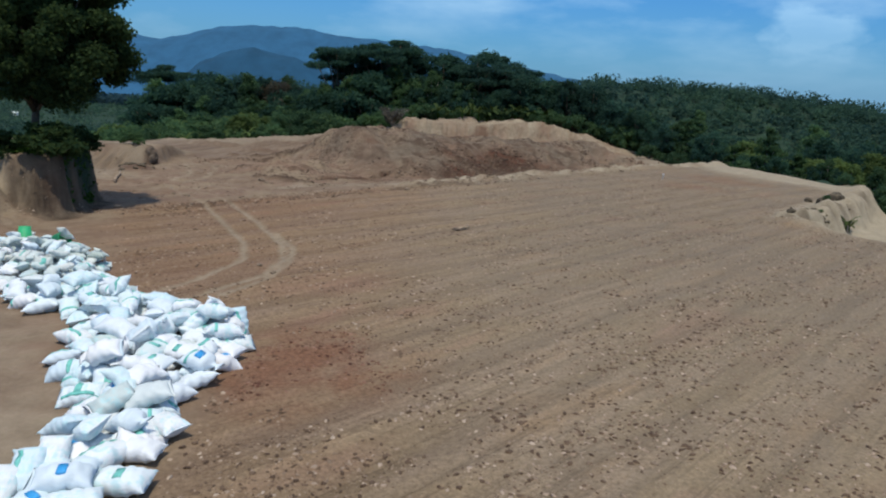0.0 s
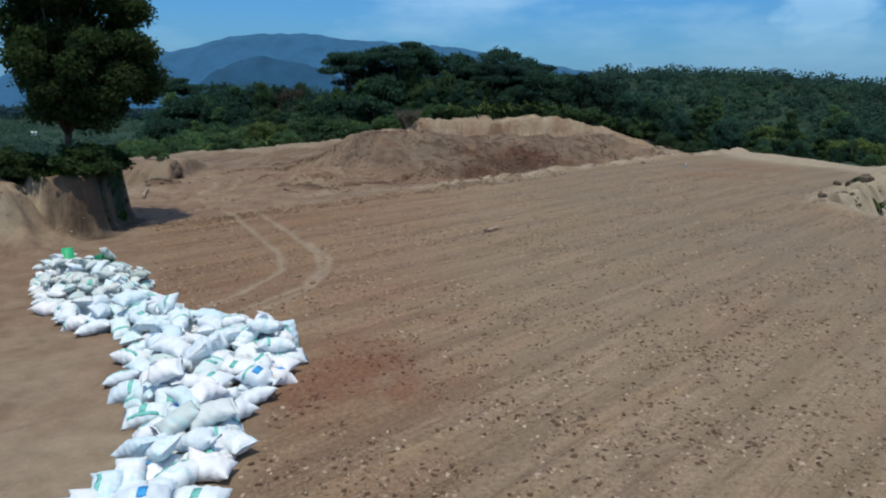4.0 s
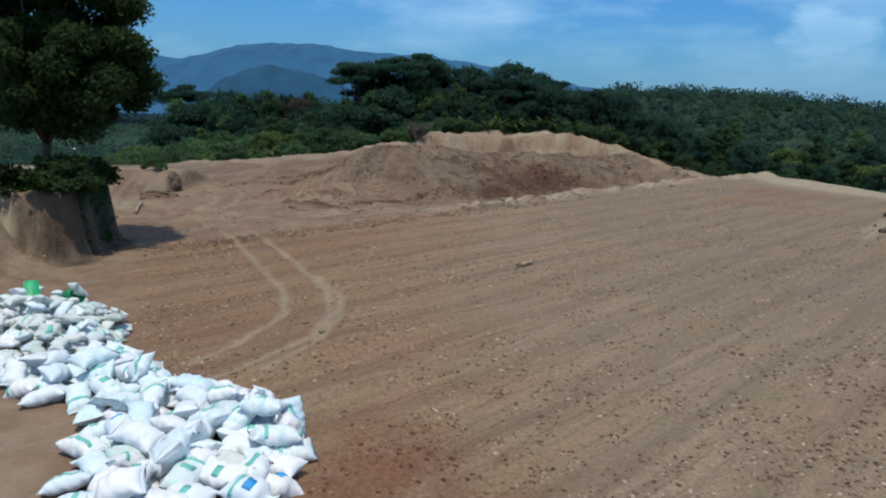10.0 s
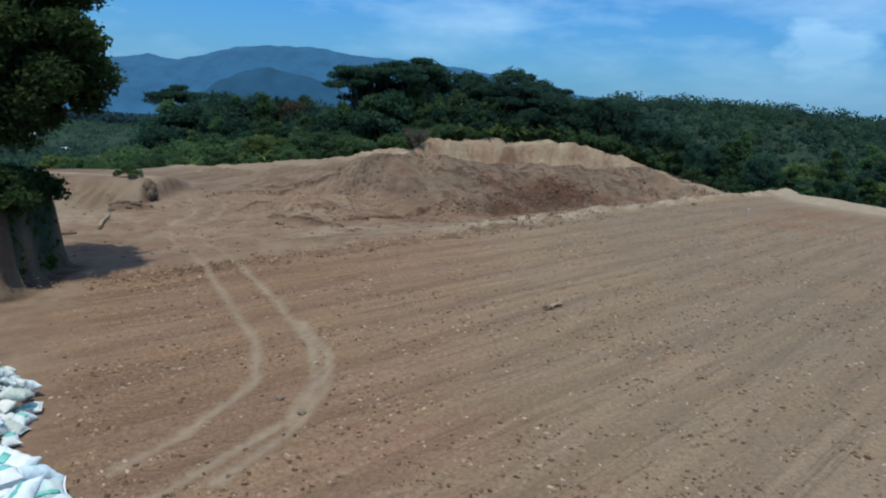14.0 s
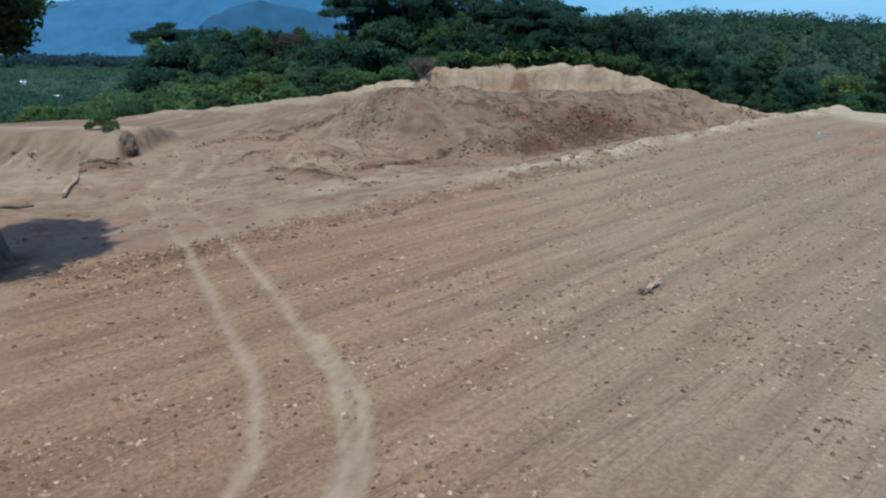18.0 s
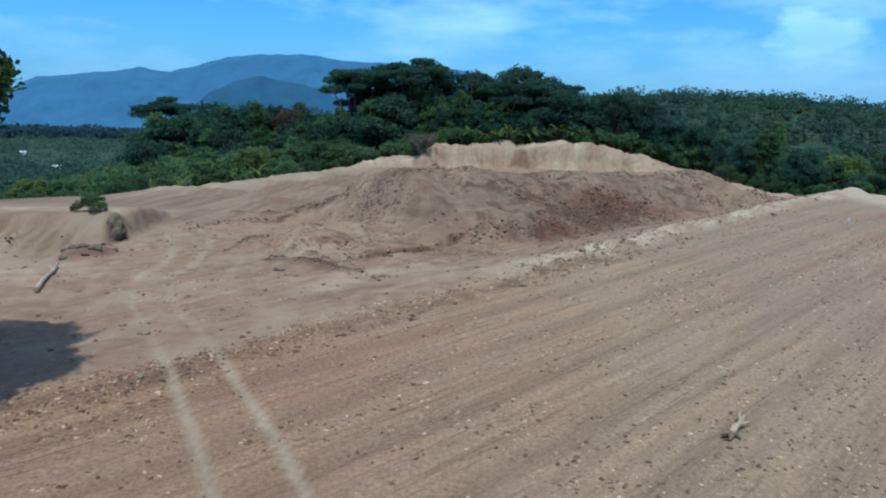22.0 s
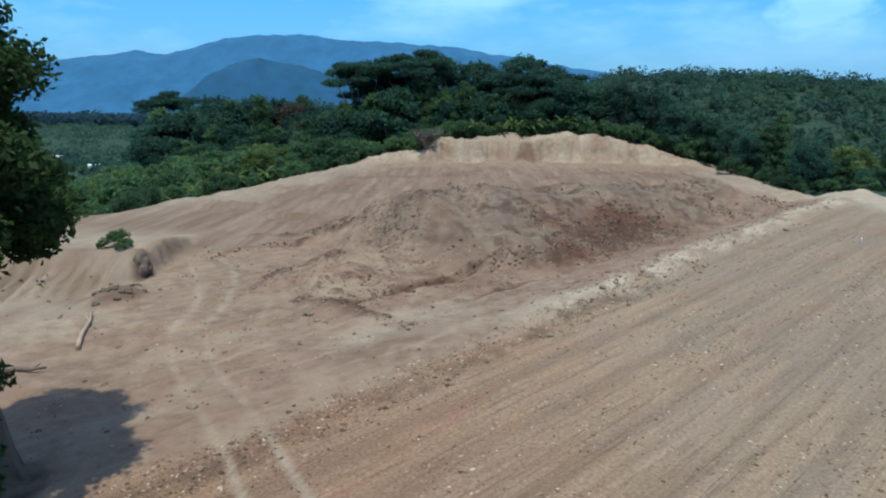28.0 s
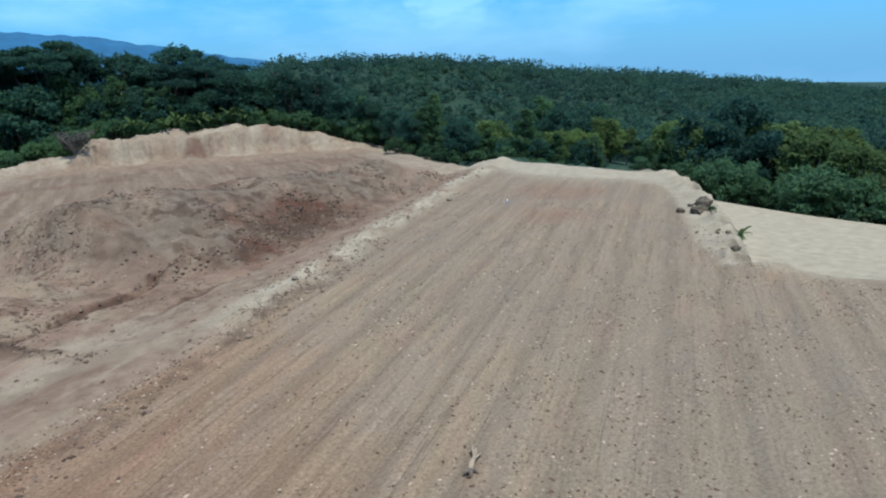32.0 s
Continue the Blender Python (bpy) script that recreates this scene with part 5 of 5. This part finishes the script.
def build_poles():
    for x, y, turn, length, label, mat in ((-22.8, 47.0, 111, 4.8, "pale dry pole lying on the scraped slope", DRY_WOOD), (-22.7, 42.4, 12, 1.6, "dark branch lying at the edge of the shade", BARK)):
        bm = bmesh.new()
        h = length / 2
        tube(bm, [(-h, 0, 0.07), (-h * 0.3, 0.05, 0.09), (h * 0.4, -0.04, 0.08), (h, 0.03, 0.1)], [0.10, 0.09, 0.075, 0.05], 8)
        t = thing("pole", label, "pole", pose(x, y, ground_at(x, y) + 0.02, 0, 0, turn))
        part("stem", bm, mat, t)
        bm = bmesh.new()
        tube(bm, [(h * 0.4, -0.03, 0.08), (h * 0.6, 0.14, 0.16), (h * 0.72, 0.2, 0.2)], [0.04, 0.03, 0.015], 6)
        part("twig", bm, mat, t)


def build_buckets():
    """Two green plastic buckets among the far sacks."""
    for x, y, tip, turn, up in ((-15.15, 24.1, 172, 20, 0.92), (-13.75, 23.6, 75, 70, 0.62)):
        t = thing("bucket", "green plastic bucket among the white sacks", "bucket", pose(x, y, ground_at(x, y) + up, tip, 0, turn), "green buckets")
        bm = bmesh.new()
        rings = []
        for r, z in ((0.10, 0.0), (0.19, 0.0), (0.245, 0.46), (0.27, 0.47), (0.27, 0.44), (0.235, 0.44), (0.18, 0.02)):
            rings.append([bm.verts.new((r * math.cos(2 * math.pi * k / 20), r * math.sin(2 * math.pi * k / 20), z)) for k in range(20)])
        for lo, hi in zip(rings, rings[1:]):
            for k in range(20):
                bm.faces.new((lo[k], lo[(k + 1) % 20], hi[(k + 1) % 20], hi[k])).smooth = True
        bm.faces.new(rings[0][::-1])
        bm.faces.new(rings[-1])
        part("body", bm, GREEN_PLASTIC, t)
        bm = bmesh.new()
        arc = [(0.262 * math.cos(a), 0.05, 0.45 + 0.2 * math.sin(a)) for a in (math.pi * k / 8 for k in range(9))]
        tube(bm, arc, [0.008] * 9, 5)
        part("handle", bm, GREEN_PLASTIC, t)


def build_lumps():
    g = rnd(51)
    rocks = [lump_mesh("clay_lump", k, 0.22, 0.65) for k in range(5)]
    spots = [(-13.5, 49.4, 1.3), (-2.7, 45.2, 0.8), (16.9, 67.1, 1.1), (-15.0, 39.0, 0.9), (-13.2, 34.9, 0.5), (-6.0, 23.4, 0.5), (-6.6, 23.8, 0.5), (-16.2, 40.1, 0.6), (-12.9, 48.5, 0.8)]
    for k in range(30):
        u, v = g.uniform(12, 50), g.uniform(-1.6, 1.2)
        spots.append((STRIP[0] + 0.673 * u - 0.74 * v, STRIP[1] + 0.74 * u + 0.673 * v, 0.3 + 0.6 * g.random()))
    for k in range(14):
        spots.append((g.uniform(-24, -12), g.uniform(36, 56), 0.15 + 0.25 * g.random()))
    for k, (x, y, s) in enumerate(spots):
        lay("clay_lump", "dry clod of tan clay on the dug edge", "clay lump", rocks[k % 5], ROCK, x, y, 360 * g.random(), 0.05 * s, "clay lumps along the dug edge", s)
    dark = [lump_mesh("turf_clod", 10 + k, 0.55, 0.6, 0.45) for k in range(3)]
    for x, y, s in ((22.8, 42.8, 1.25), (23.9, 42.4, 1.1), (23.3, 43.3, 0.7), (22.0, 43.5, 0.5), (30.6, 54.0, 1.3), (29.3, 53.2, 1.1), (28.7, 54.2, 0.6), (31.0, 54.6, 0.7), (24.4, 43.4, 0.4), (25.5, 40.5, 0.35), (27.0, 39.0, 0.3)):
        lay("turf_clod", "dark clod of turf and soil on the sandy bank", "turf clod", dark[int(10 * x) % 3], DARK_CLOD, x, y, 360 * g.random(), 0.12, "turf clods on the bank", s)
    for k in range(30):
        cx, cy = ((23.1, 42.9), (30.2, 53.8), (26.0, 47.6))[k % 3]
        lay("turf_clod", "dark clod of turf and soil on the sandy bank", "turf clod", dark[k % 3], DARK_CLOD, cx + 0.7 * g.normal(), cy + 0.6 * g.normal(), 360 * g.random(), 0.05, "turf clods on the bank", 0.18 + 0.32 * g.random() ** 2)
    for x, y, s in ((28.4, 51.2, 0.11), (25.4, 46.2, 0.06)):
        plant("bush", x, y, s, g)
    lay("soil_stump", "steep brown stump of soil at the bank's end", "soil stump", lump_mesh("soil_stump", 26, 0.52, 1.70, 0.5, 3), STUMP_SOIL, -24.6, 56.5, 75, -0.35)
    for k in range(14):
        lay("turf_clod", "dark clod of soil fallen below the bank", "turf clod", dark[k % 3], DARK_CLOD, -24.0 + 0.7 * g.normal(), 52.8 + 1.1 * g.normal(), 360 * g.random(), 0.03, "soil clods below the bank", 0.18 + 0.3 * g.random())
    tagged(lay("stake", "small white marker stake in the field", "stake", grid_mesh("stake", np.stack([np.array([(0.045 * math.cos(a), 0.045 * math.sin(a), z) for a in (2 * math.pi * k / 8 for k in range(8))]) for z in (-0.1, 0.42, 0.45)])), WHITE_CLOTH, 19.6, 62.6, 0, 0.0), kind="")


def build_small_plants():
    g = rnd(61)
    for x, y, s in ((-26.6, 57.9, 0.24), (-26.0, 57.6, 0.16), (-27.3, 57.4, 0.12), (43.0, 74.5, 0.35)):
        plant("bush", x, y, s, g)
    # young banana plants on the sandy bank, taller ones along the wood's edge
    stalk = bmesh.new()
    tube(stalk, [(0, 0, -0.1), (0.02, 0, 0.5), (0.05, 0.02, 1.0)], [0.11, 0.09, 0.05], 8)
    stalk_mesh = bpy.data.meshes.new("stem")
    stalk.to_mesh(stalk_mesh)
    stalk.free()
    blades = []
    for k in range(7):
        a = 2 * math.pi * k / 7 + 0.3
        rise = 1.0 + 0.45 * (k % 3 - 1)
        P = []
        for i in range(9):
            q = i / 8
            r, z = 0.06 + 1.0 * q, 0.9 + (rise + 0.25) * q - 0.95 * q * q
            w = 0.17 * math.sin(math.pi * min(1, q * 0.93 + 0.05)) + 0.01
            P.append([(r * math.cos(a) - o * w * math.sin(a), r * math.sin(a) + o * w * math.cos(a), z - abs(o) * 0.04 + d) for d, os_ in ((0.0, (-1, 0, 1)), (-0.006, (1, 0, -1))) for o in os_])
        blades.append(grid_mesh("leaf", np.array(P)))
    sites = [(29.3, 49.6, 0.8, "young green banana plant on the sandy bank"), (30.0, 50.3, 0.6, "young green banana plant on the sandy bank")]
    for k in range(16):
        sites.append((-3 + 24 * (k + g.random()) / 16, 159.0 + 3.5 * g.random(), 1.5 + 0.7 * g.random(), "tall banana plant with pale leaves at the wood's edge"))
    for k in range(26):
        q = (k + g.random()) / 26
        sites.append((np.interp(q, [0, 0.5, 1], [-35, -42, -58]) - 3 * g.random(), np.interp(q, [0, 0.5, 1], [122, 98, 84]) + 5 * g.random(), 1.1 + 0.8 * g.random(), "banana plant with pale leaves below the clearing"))
    for x, y, s, label in sites:
        t = thing("banana_plant", label, "plant", pose(x, y, ground_at(x, y), 0, 0, 360 * g.random()) @ Matrix.Scale(s, 4), "banana plants")
        part("stem", stalk_mesh, GRASS, t)
        for blade in blades:
            part("leaf", blade, LEAF_LIGHT, t)
    # grey leafless shrub on the cliff's rim
    x, y = -12.5, 149.5
    t = thing("dead_shrub", "grey leafless shrub at the cliff's rim", "shrub", pose(x, y, ground_at(x, y)))
    tips = []
    for k in range(48):
        a, l, d = 6.28 * g.random(), 1.6 + 2.6 * g.random(), 0.25 + 0.6 * g.random()
        bm = bmesh.new()
        end = (d * l * math.cos(a), d * l * math.sin(a), l)
        tube(bm, [(0, 0, -0.2), (end[0] * 0.35, end[1] * 0.35, l * 0.5), end], [0.05, 0.035, 0.012], 5)
        part("branch", bm, PALE_BARK, t)
        tips += [(np.array(end) * q, 0.55) for q in (0.75, 1.0)]
    pts, outs = crown_points(g, tips, 16, 1.0, 0.9)
    part("dry_foliage", quad_mesh("dry_foliage", leaves(pts, 0.10 + 0.16 * g.random(len(pts)), 62, outs, 3.0, 0.9)), LEAF_DRY, t, "dry grey twigs and leaves")


def build_hut(x, y):
    t = thing("hut", "small white-walled field hut with low roof", "hut", pose(x, y, ground_at(x, y), 0, 0, 25))
    for name, lo, hi, mat in (("wall", (-2.2, -1.6, -0.3), (2.2, 1.6, 2.2), WHITE_CLOTH),):
        bm = bmesh.new()
        bmesh.ops.create_cube(bm, size=1.0)
        for v in bm.verts:
            v.co = Vector([lo[i] + (v.co[i] + 0.5) * (hi[i] - lo[i]) for i in range(3)])
        bmesh.ops.bevel(bm, geom=bm.edges[:], offset=0.05, segments=1)
        part(name, bm, mat, t)
    for side in (-1, 1):
        P = np.array([[(-2.7, side * q, 3.3 - 0.55 * q), (2.7, side * q, 3.3 - 0.55 * q), (2.7, side * q, 3.22 - 0.55 * q), (-2.7, side * q, 3.22 - 0.55 * q)] for q in (0.0, 1.0, 2.1)])
        part("roof", grid_mesh("roof", P), WHITE_CLOTH, t, "pale sheet roof")
    bm = bmesh.new()
    bmesh.ops.create_cube(bm, size=1.0)
    for v in bm.verts:
        v.co = Vector((v.co.x * 0.9, -1.62 + v.co.y * 0.06, 0.9 + v.co.z * 1.8))
    part("door", bm, DRY_WOOD, t)


build_root()
build_poles()
build_buckets()
build_lumps()
build_small_plants()
for x, y in ((-188, 356), (-262, 452), (-372, 590)):
    build_hut(x, y)


def build_plain_trees():
    """Hedges and groves on the far plain, beyond counting: light green near, behind them a taller dark belt tinted with
    haze blue.
    """
    g = rnd(75)
    for name, n, near, deep, least, more, sparse, mat, label in (
            ("plain_trees", 5200, 330, 720, 2.4, 3.4, 0.20, PLAIN_HAZE_LEAF, "light green groves and hedges on the far plain"),
            ("tree_belt", 3400, 900, 280, 5.5, 8.5, 0.02, BELT_HAZE_LEAF, "haze-tinted blue-green belt of trees across the far plain")):
        x, y = g.uniform(-1250, -60, n), near + deep * g.random(n) ** 1.2
        keep = rough(x, y, 90.0, 3, 76) + 0.5 * g.random(n) > sparse
        keep &= ~((y < 470) & (np.abs(x / y + 0.535) < 0.075))
        x, y = x[keep], y[keep]
        r = least + more * g.random(len(x)) * (0.7 + 0.9 * np.maximum(0, rough(x, y, 60.0, 3, 110)))
        c = np.stack([x, y, height(x, y) + r * 0.7], -1)
        p = g.normal(size=(len(x), 40, 3))
        p /= np.linalg.norm(p, axis=2)[..., None]
        p *= (g.random((len(x), 40, 1)) ** 0.4) * r[:, None, None] * np.array([1.3, 1.3, 0.8])
        pts = (c[:, None, :] + p).reshape(-1, 3)
        size = 0.33 * np.repeat(r, 40) * (0.7 + 0.7 * g.random(len(pts)))
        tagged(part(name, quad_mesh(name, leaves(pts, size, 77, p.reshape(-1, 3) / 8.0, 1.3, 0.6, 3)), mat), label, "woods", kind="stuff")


build_plain_trees()


def build_scrub():
    """Low scrub over the land left of the clearing, beyond counting."""
    g = rnd(71)
    n = 2600
    x, y = g.uniform(-300, -20, n), g.uniform(60, 420, n)
    keep = (inside(x, y, CLEARED) < -5) & (rough(x, y, 40.0, 3, 72) + 0.35 * g.random(n) > 0.0)
    x, y = x[keep], y[keep]
    r = 0.8 + 1.9 * g.random(len(x)) ** 2
    c = np.stack([x, y, height(x, y) + r * 0.45], -1)
    per = 70
    p = g.normal(size=(len(x), per, 3))
    p /= np.linalg.norm(p, axis=2)[..., None]
    p *= (g.random((len(x), per, 1)) ** 0.4) * r[:, None, None]
    pts = (c[:, None, :] + p).reshape(-1, 3)
    tagged(part("scrub", quad_mesh("scrub", leaves(pts, 0.42 * (0.7 + 0.7 * g.random(len(pts))), 73, p.reshape(-1, 3) / 1.5, 1.4, 0.45, 3)), LEAF_MID), "low green scrub on the land below the clearing", "scrub", kind="stuff")


build_scrub()


# ---- clods on the field ----
def build_clods():
    g = rnd(41)
    n = 300000
    y = 6 + 62 * g.random(n) ** 1.75
    x = -20 + 46 * g.random(n)
    u, v = along(x, y)
    w = -math.sin(ROW) * x + math.cos(ROW) * y
    like = masks_field(x, y, v) * (0.42 + 0.26 * np.sin(w * 2 * np.pi / 0.78) + 1.3 * rough(x, y, 2.2, 3, 59) + 0.9 * grain(x, y, 0.4, 35) + 0.25 * step(16, 10, y))
    like = like * (1.0 - 0.45 * step(18, 40, y)) * np.minimum(1, np.minimum.reduce([from_line(x, y, t) for t in (TRACK_A, TRACK_B, TRACK_C)]) / 0.28) * step(5.5, 9.5, y + 0.8 * grain(x, y, 1.5, 87)) + 0.9 * step(1.0, 0.2, np.abs(v + 0.5 + 0.5 * grain(x, y, 2.5, 84))) + 0.1 * step(0, 6, v)
    keep = (g.random(n) < like) & (inside(x, y, BAGS) < 0)
    x, y = x[keep], y[keep]
    s = 0.012 + 0.036 * g.random(len(x)) ** 5 + 0.00008 * y
    z = height(x, y) - 0.004
    crumb = [(1, 0, 0), (0.1, 1, 0), (-1, 0.1, 0), (0, -1, 0), (0.1, 0, 1.2)]
    lump = [(1, 0.2, 0), (0.1, 1, 0), (-1, 0.1, 0), (0, -1, 0), (0.55, 0.5, 0.75), (-0.5, 0.6, 0.85), (-0.55, -0.5, 0.8), (0.5, -0.55, 0.7)]
    big = s > 0.019
    red = np.hypot((x + 3.1) * 0.95, y - 15.2) + 0.8 * grain(x, y, 0.9, 106) < 2.3
    for name, pick, base, faces, label in (
            ("red_clods", red, lump, [(0, 1, 5, 4), (1, 2, 6, 5), (2, 3, 7, 6), (3, 0, 4, 7), (4, 5, 6, 7)], "dark red-brown crumbs of soil on the red patch"),
            ("crumbs", ~big & ~red, crumb, [(0, 1, 4), (1, 2, 4), (2, 3, 4), (3, 0, 4)], "fine dry crumbs of brown soil on the ploughed rows"),
            ("clods", big & ~red, lump, [(0, 1, 5, 4), (1, 2, 6, 5), (2, 3, 7, 6), (3, 0, 4, 7), (4, 5, 6, 7)], "small dry clods of brown soil strewn over the ploughed rows")):
        xs, ys, zs, ss = x[pick], y[pick], z[pick], s[pick]
        base = np.array(base, float)
        P = base[None] * (0.65 + 0.7 * g.random((len(xs), len(base), 1))) * ss[:, None, None]
        a = g.random(len(xs)) * 6.28
        ca, sa = np.cos(a)[:, None], np.sin(a)[:, None]
        P = np.stack([P[..., 0] * ca * 1.6 - P[..., 1] * sa, P[..., 0] * sa * 1.6 + P[..., 1] * ca, P[..., 2] * 0.8], -1)
        P += np.stack([xs, ys, zs], -1)[:, None, :]
        F = (np.arange(len(xs))[:, None, None] * len(base) + np.array(faces)[None]).reshape(-1, len(faces[0]))
        tagged(part(name, raw_mesh(name, P.reshape(-1, 3), F), RED_CLOD if name == "red_clods" else CLOD), label, "soil clods", kind="stuff")


build_clods()


def build_dug_clods():
    g = rnd(43)
    n = 150000
    u, v = g.uniform(-12, 56, n), g.uniform(-2.8, 27, n)
    x, y = STRIP[0] + 0.673 * u - 0.74 * v, STRIP[1] + 0.74 * u + 0.673 * v
    ridge = step(0.9, 0.1, np.abs(v - trench_a(x, y))) * step(5, 8, u) * step(21, 16, u) + step(0.8, 0.1, np.abs(v - 24.5)) * step(5, 9, u) * step(24, 20, u)
    edge = step(1.0, 0.2, np.abs(v + 1.0 + 0.4 * grain(x, y, 2.0, 82))) * step(-12, -6, u) * step(26, 20, u) + 0.7 * step(1.0, 0.3, np.abs(v - 1.4)) * step(10, 16, u)
    bank = step(0.02, 0.45, rough(x, y, 3.0, 3, 81)) * step(14, 22, u) * step(-1, 1, v - heap_foot(u)) * step(2, 0, v - heap_crest(u))
    pocket = step(0.30, 0.6, rough(x, y, 2.2, 3, 83)) * step(2, 4, v) * step(25, 20, v)
    foot = step(3.4, 1.2, np.hypot((u - 30) * 0.36, (v - 7.4) * 1.1) + 1.2 * rough(x, y, 1.5, 3, 109))
    keep = g.random(n) < 0.01 + 0.5 * spilled(u, v) + 0.8 * foot + 0.45 * ridge + 0.7 * edge + 0.75 * bank + 0.20 * pocket + 0.45 * step(1.6, 0.3, np.abs(v - heap_crest(u))) * step(15, 20, u) * step(50, 44, u)
    x, y = x[keep], y[keep]
    s = 0.038 + 0.14 * g.random(len(x)) ** 5
    s = s * (1 - 0.5 * np.minimum(1, edge[keep]))
    z = height(x, y) - s * 0.12
    base = np.array([(1, 0, 0), (0.1, 1, 0.1), (-1, 0.1, 0), (0, -1, 0), (0.1, 0, 0.6), (0, 0, -0.7)], float)
    P = base[None] * (0.5 + 1.0 * g.random((len(x), 6, 1))) * s[:, None, None] + np.stack([x, y, z], -1)[:, None, :]
    f = np.array([(0, 1, 4), (1, 2, 4), (2, 3, 4), (3, 0, 4), (1, 0, 5), (2, 1, 5), (3, 2, 5), (0, 3, 5)])
    F = (np.arange(len(x))[:, None, None] * 6 + f[None]).reshape(-1, 3)
    tagged(part("dug_clods", raw_mesh("dug_clods", P.reshape(-1, 3), F), DUG), "dark red-brown clods on the dug bank", "soil clods", kind="stuff")


build_dug_clods()
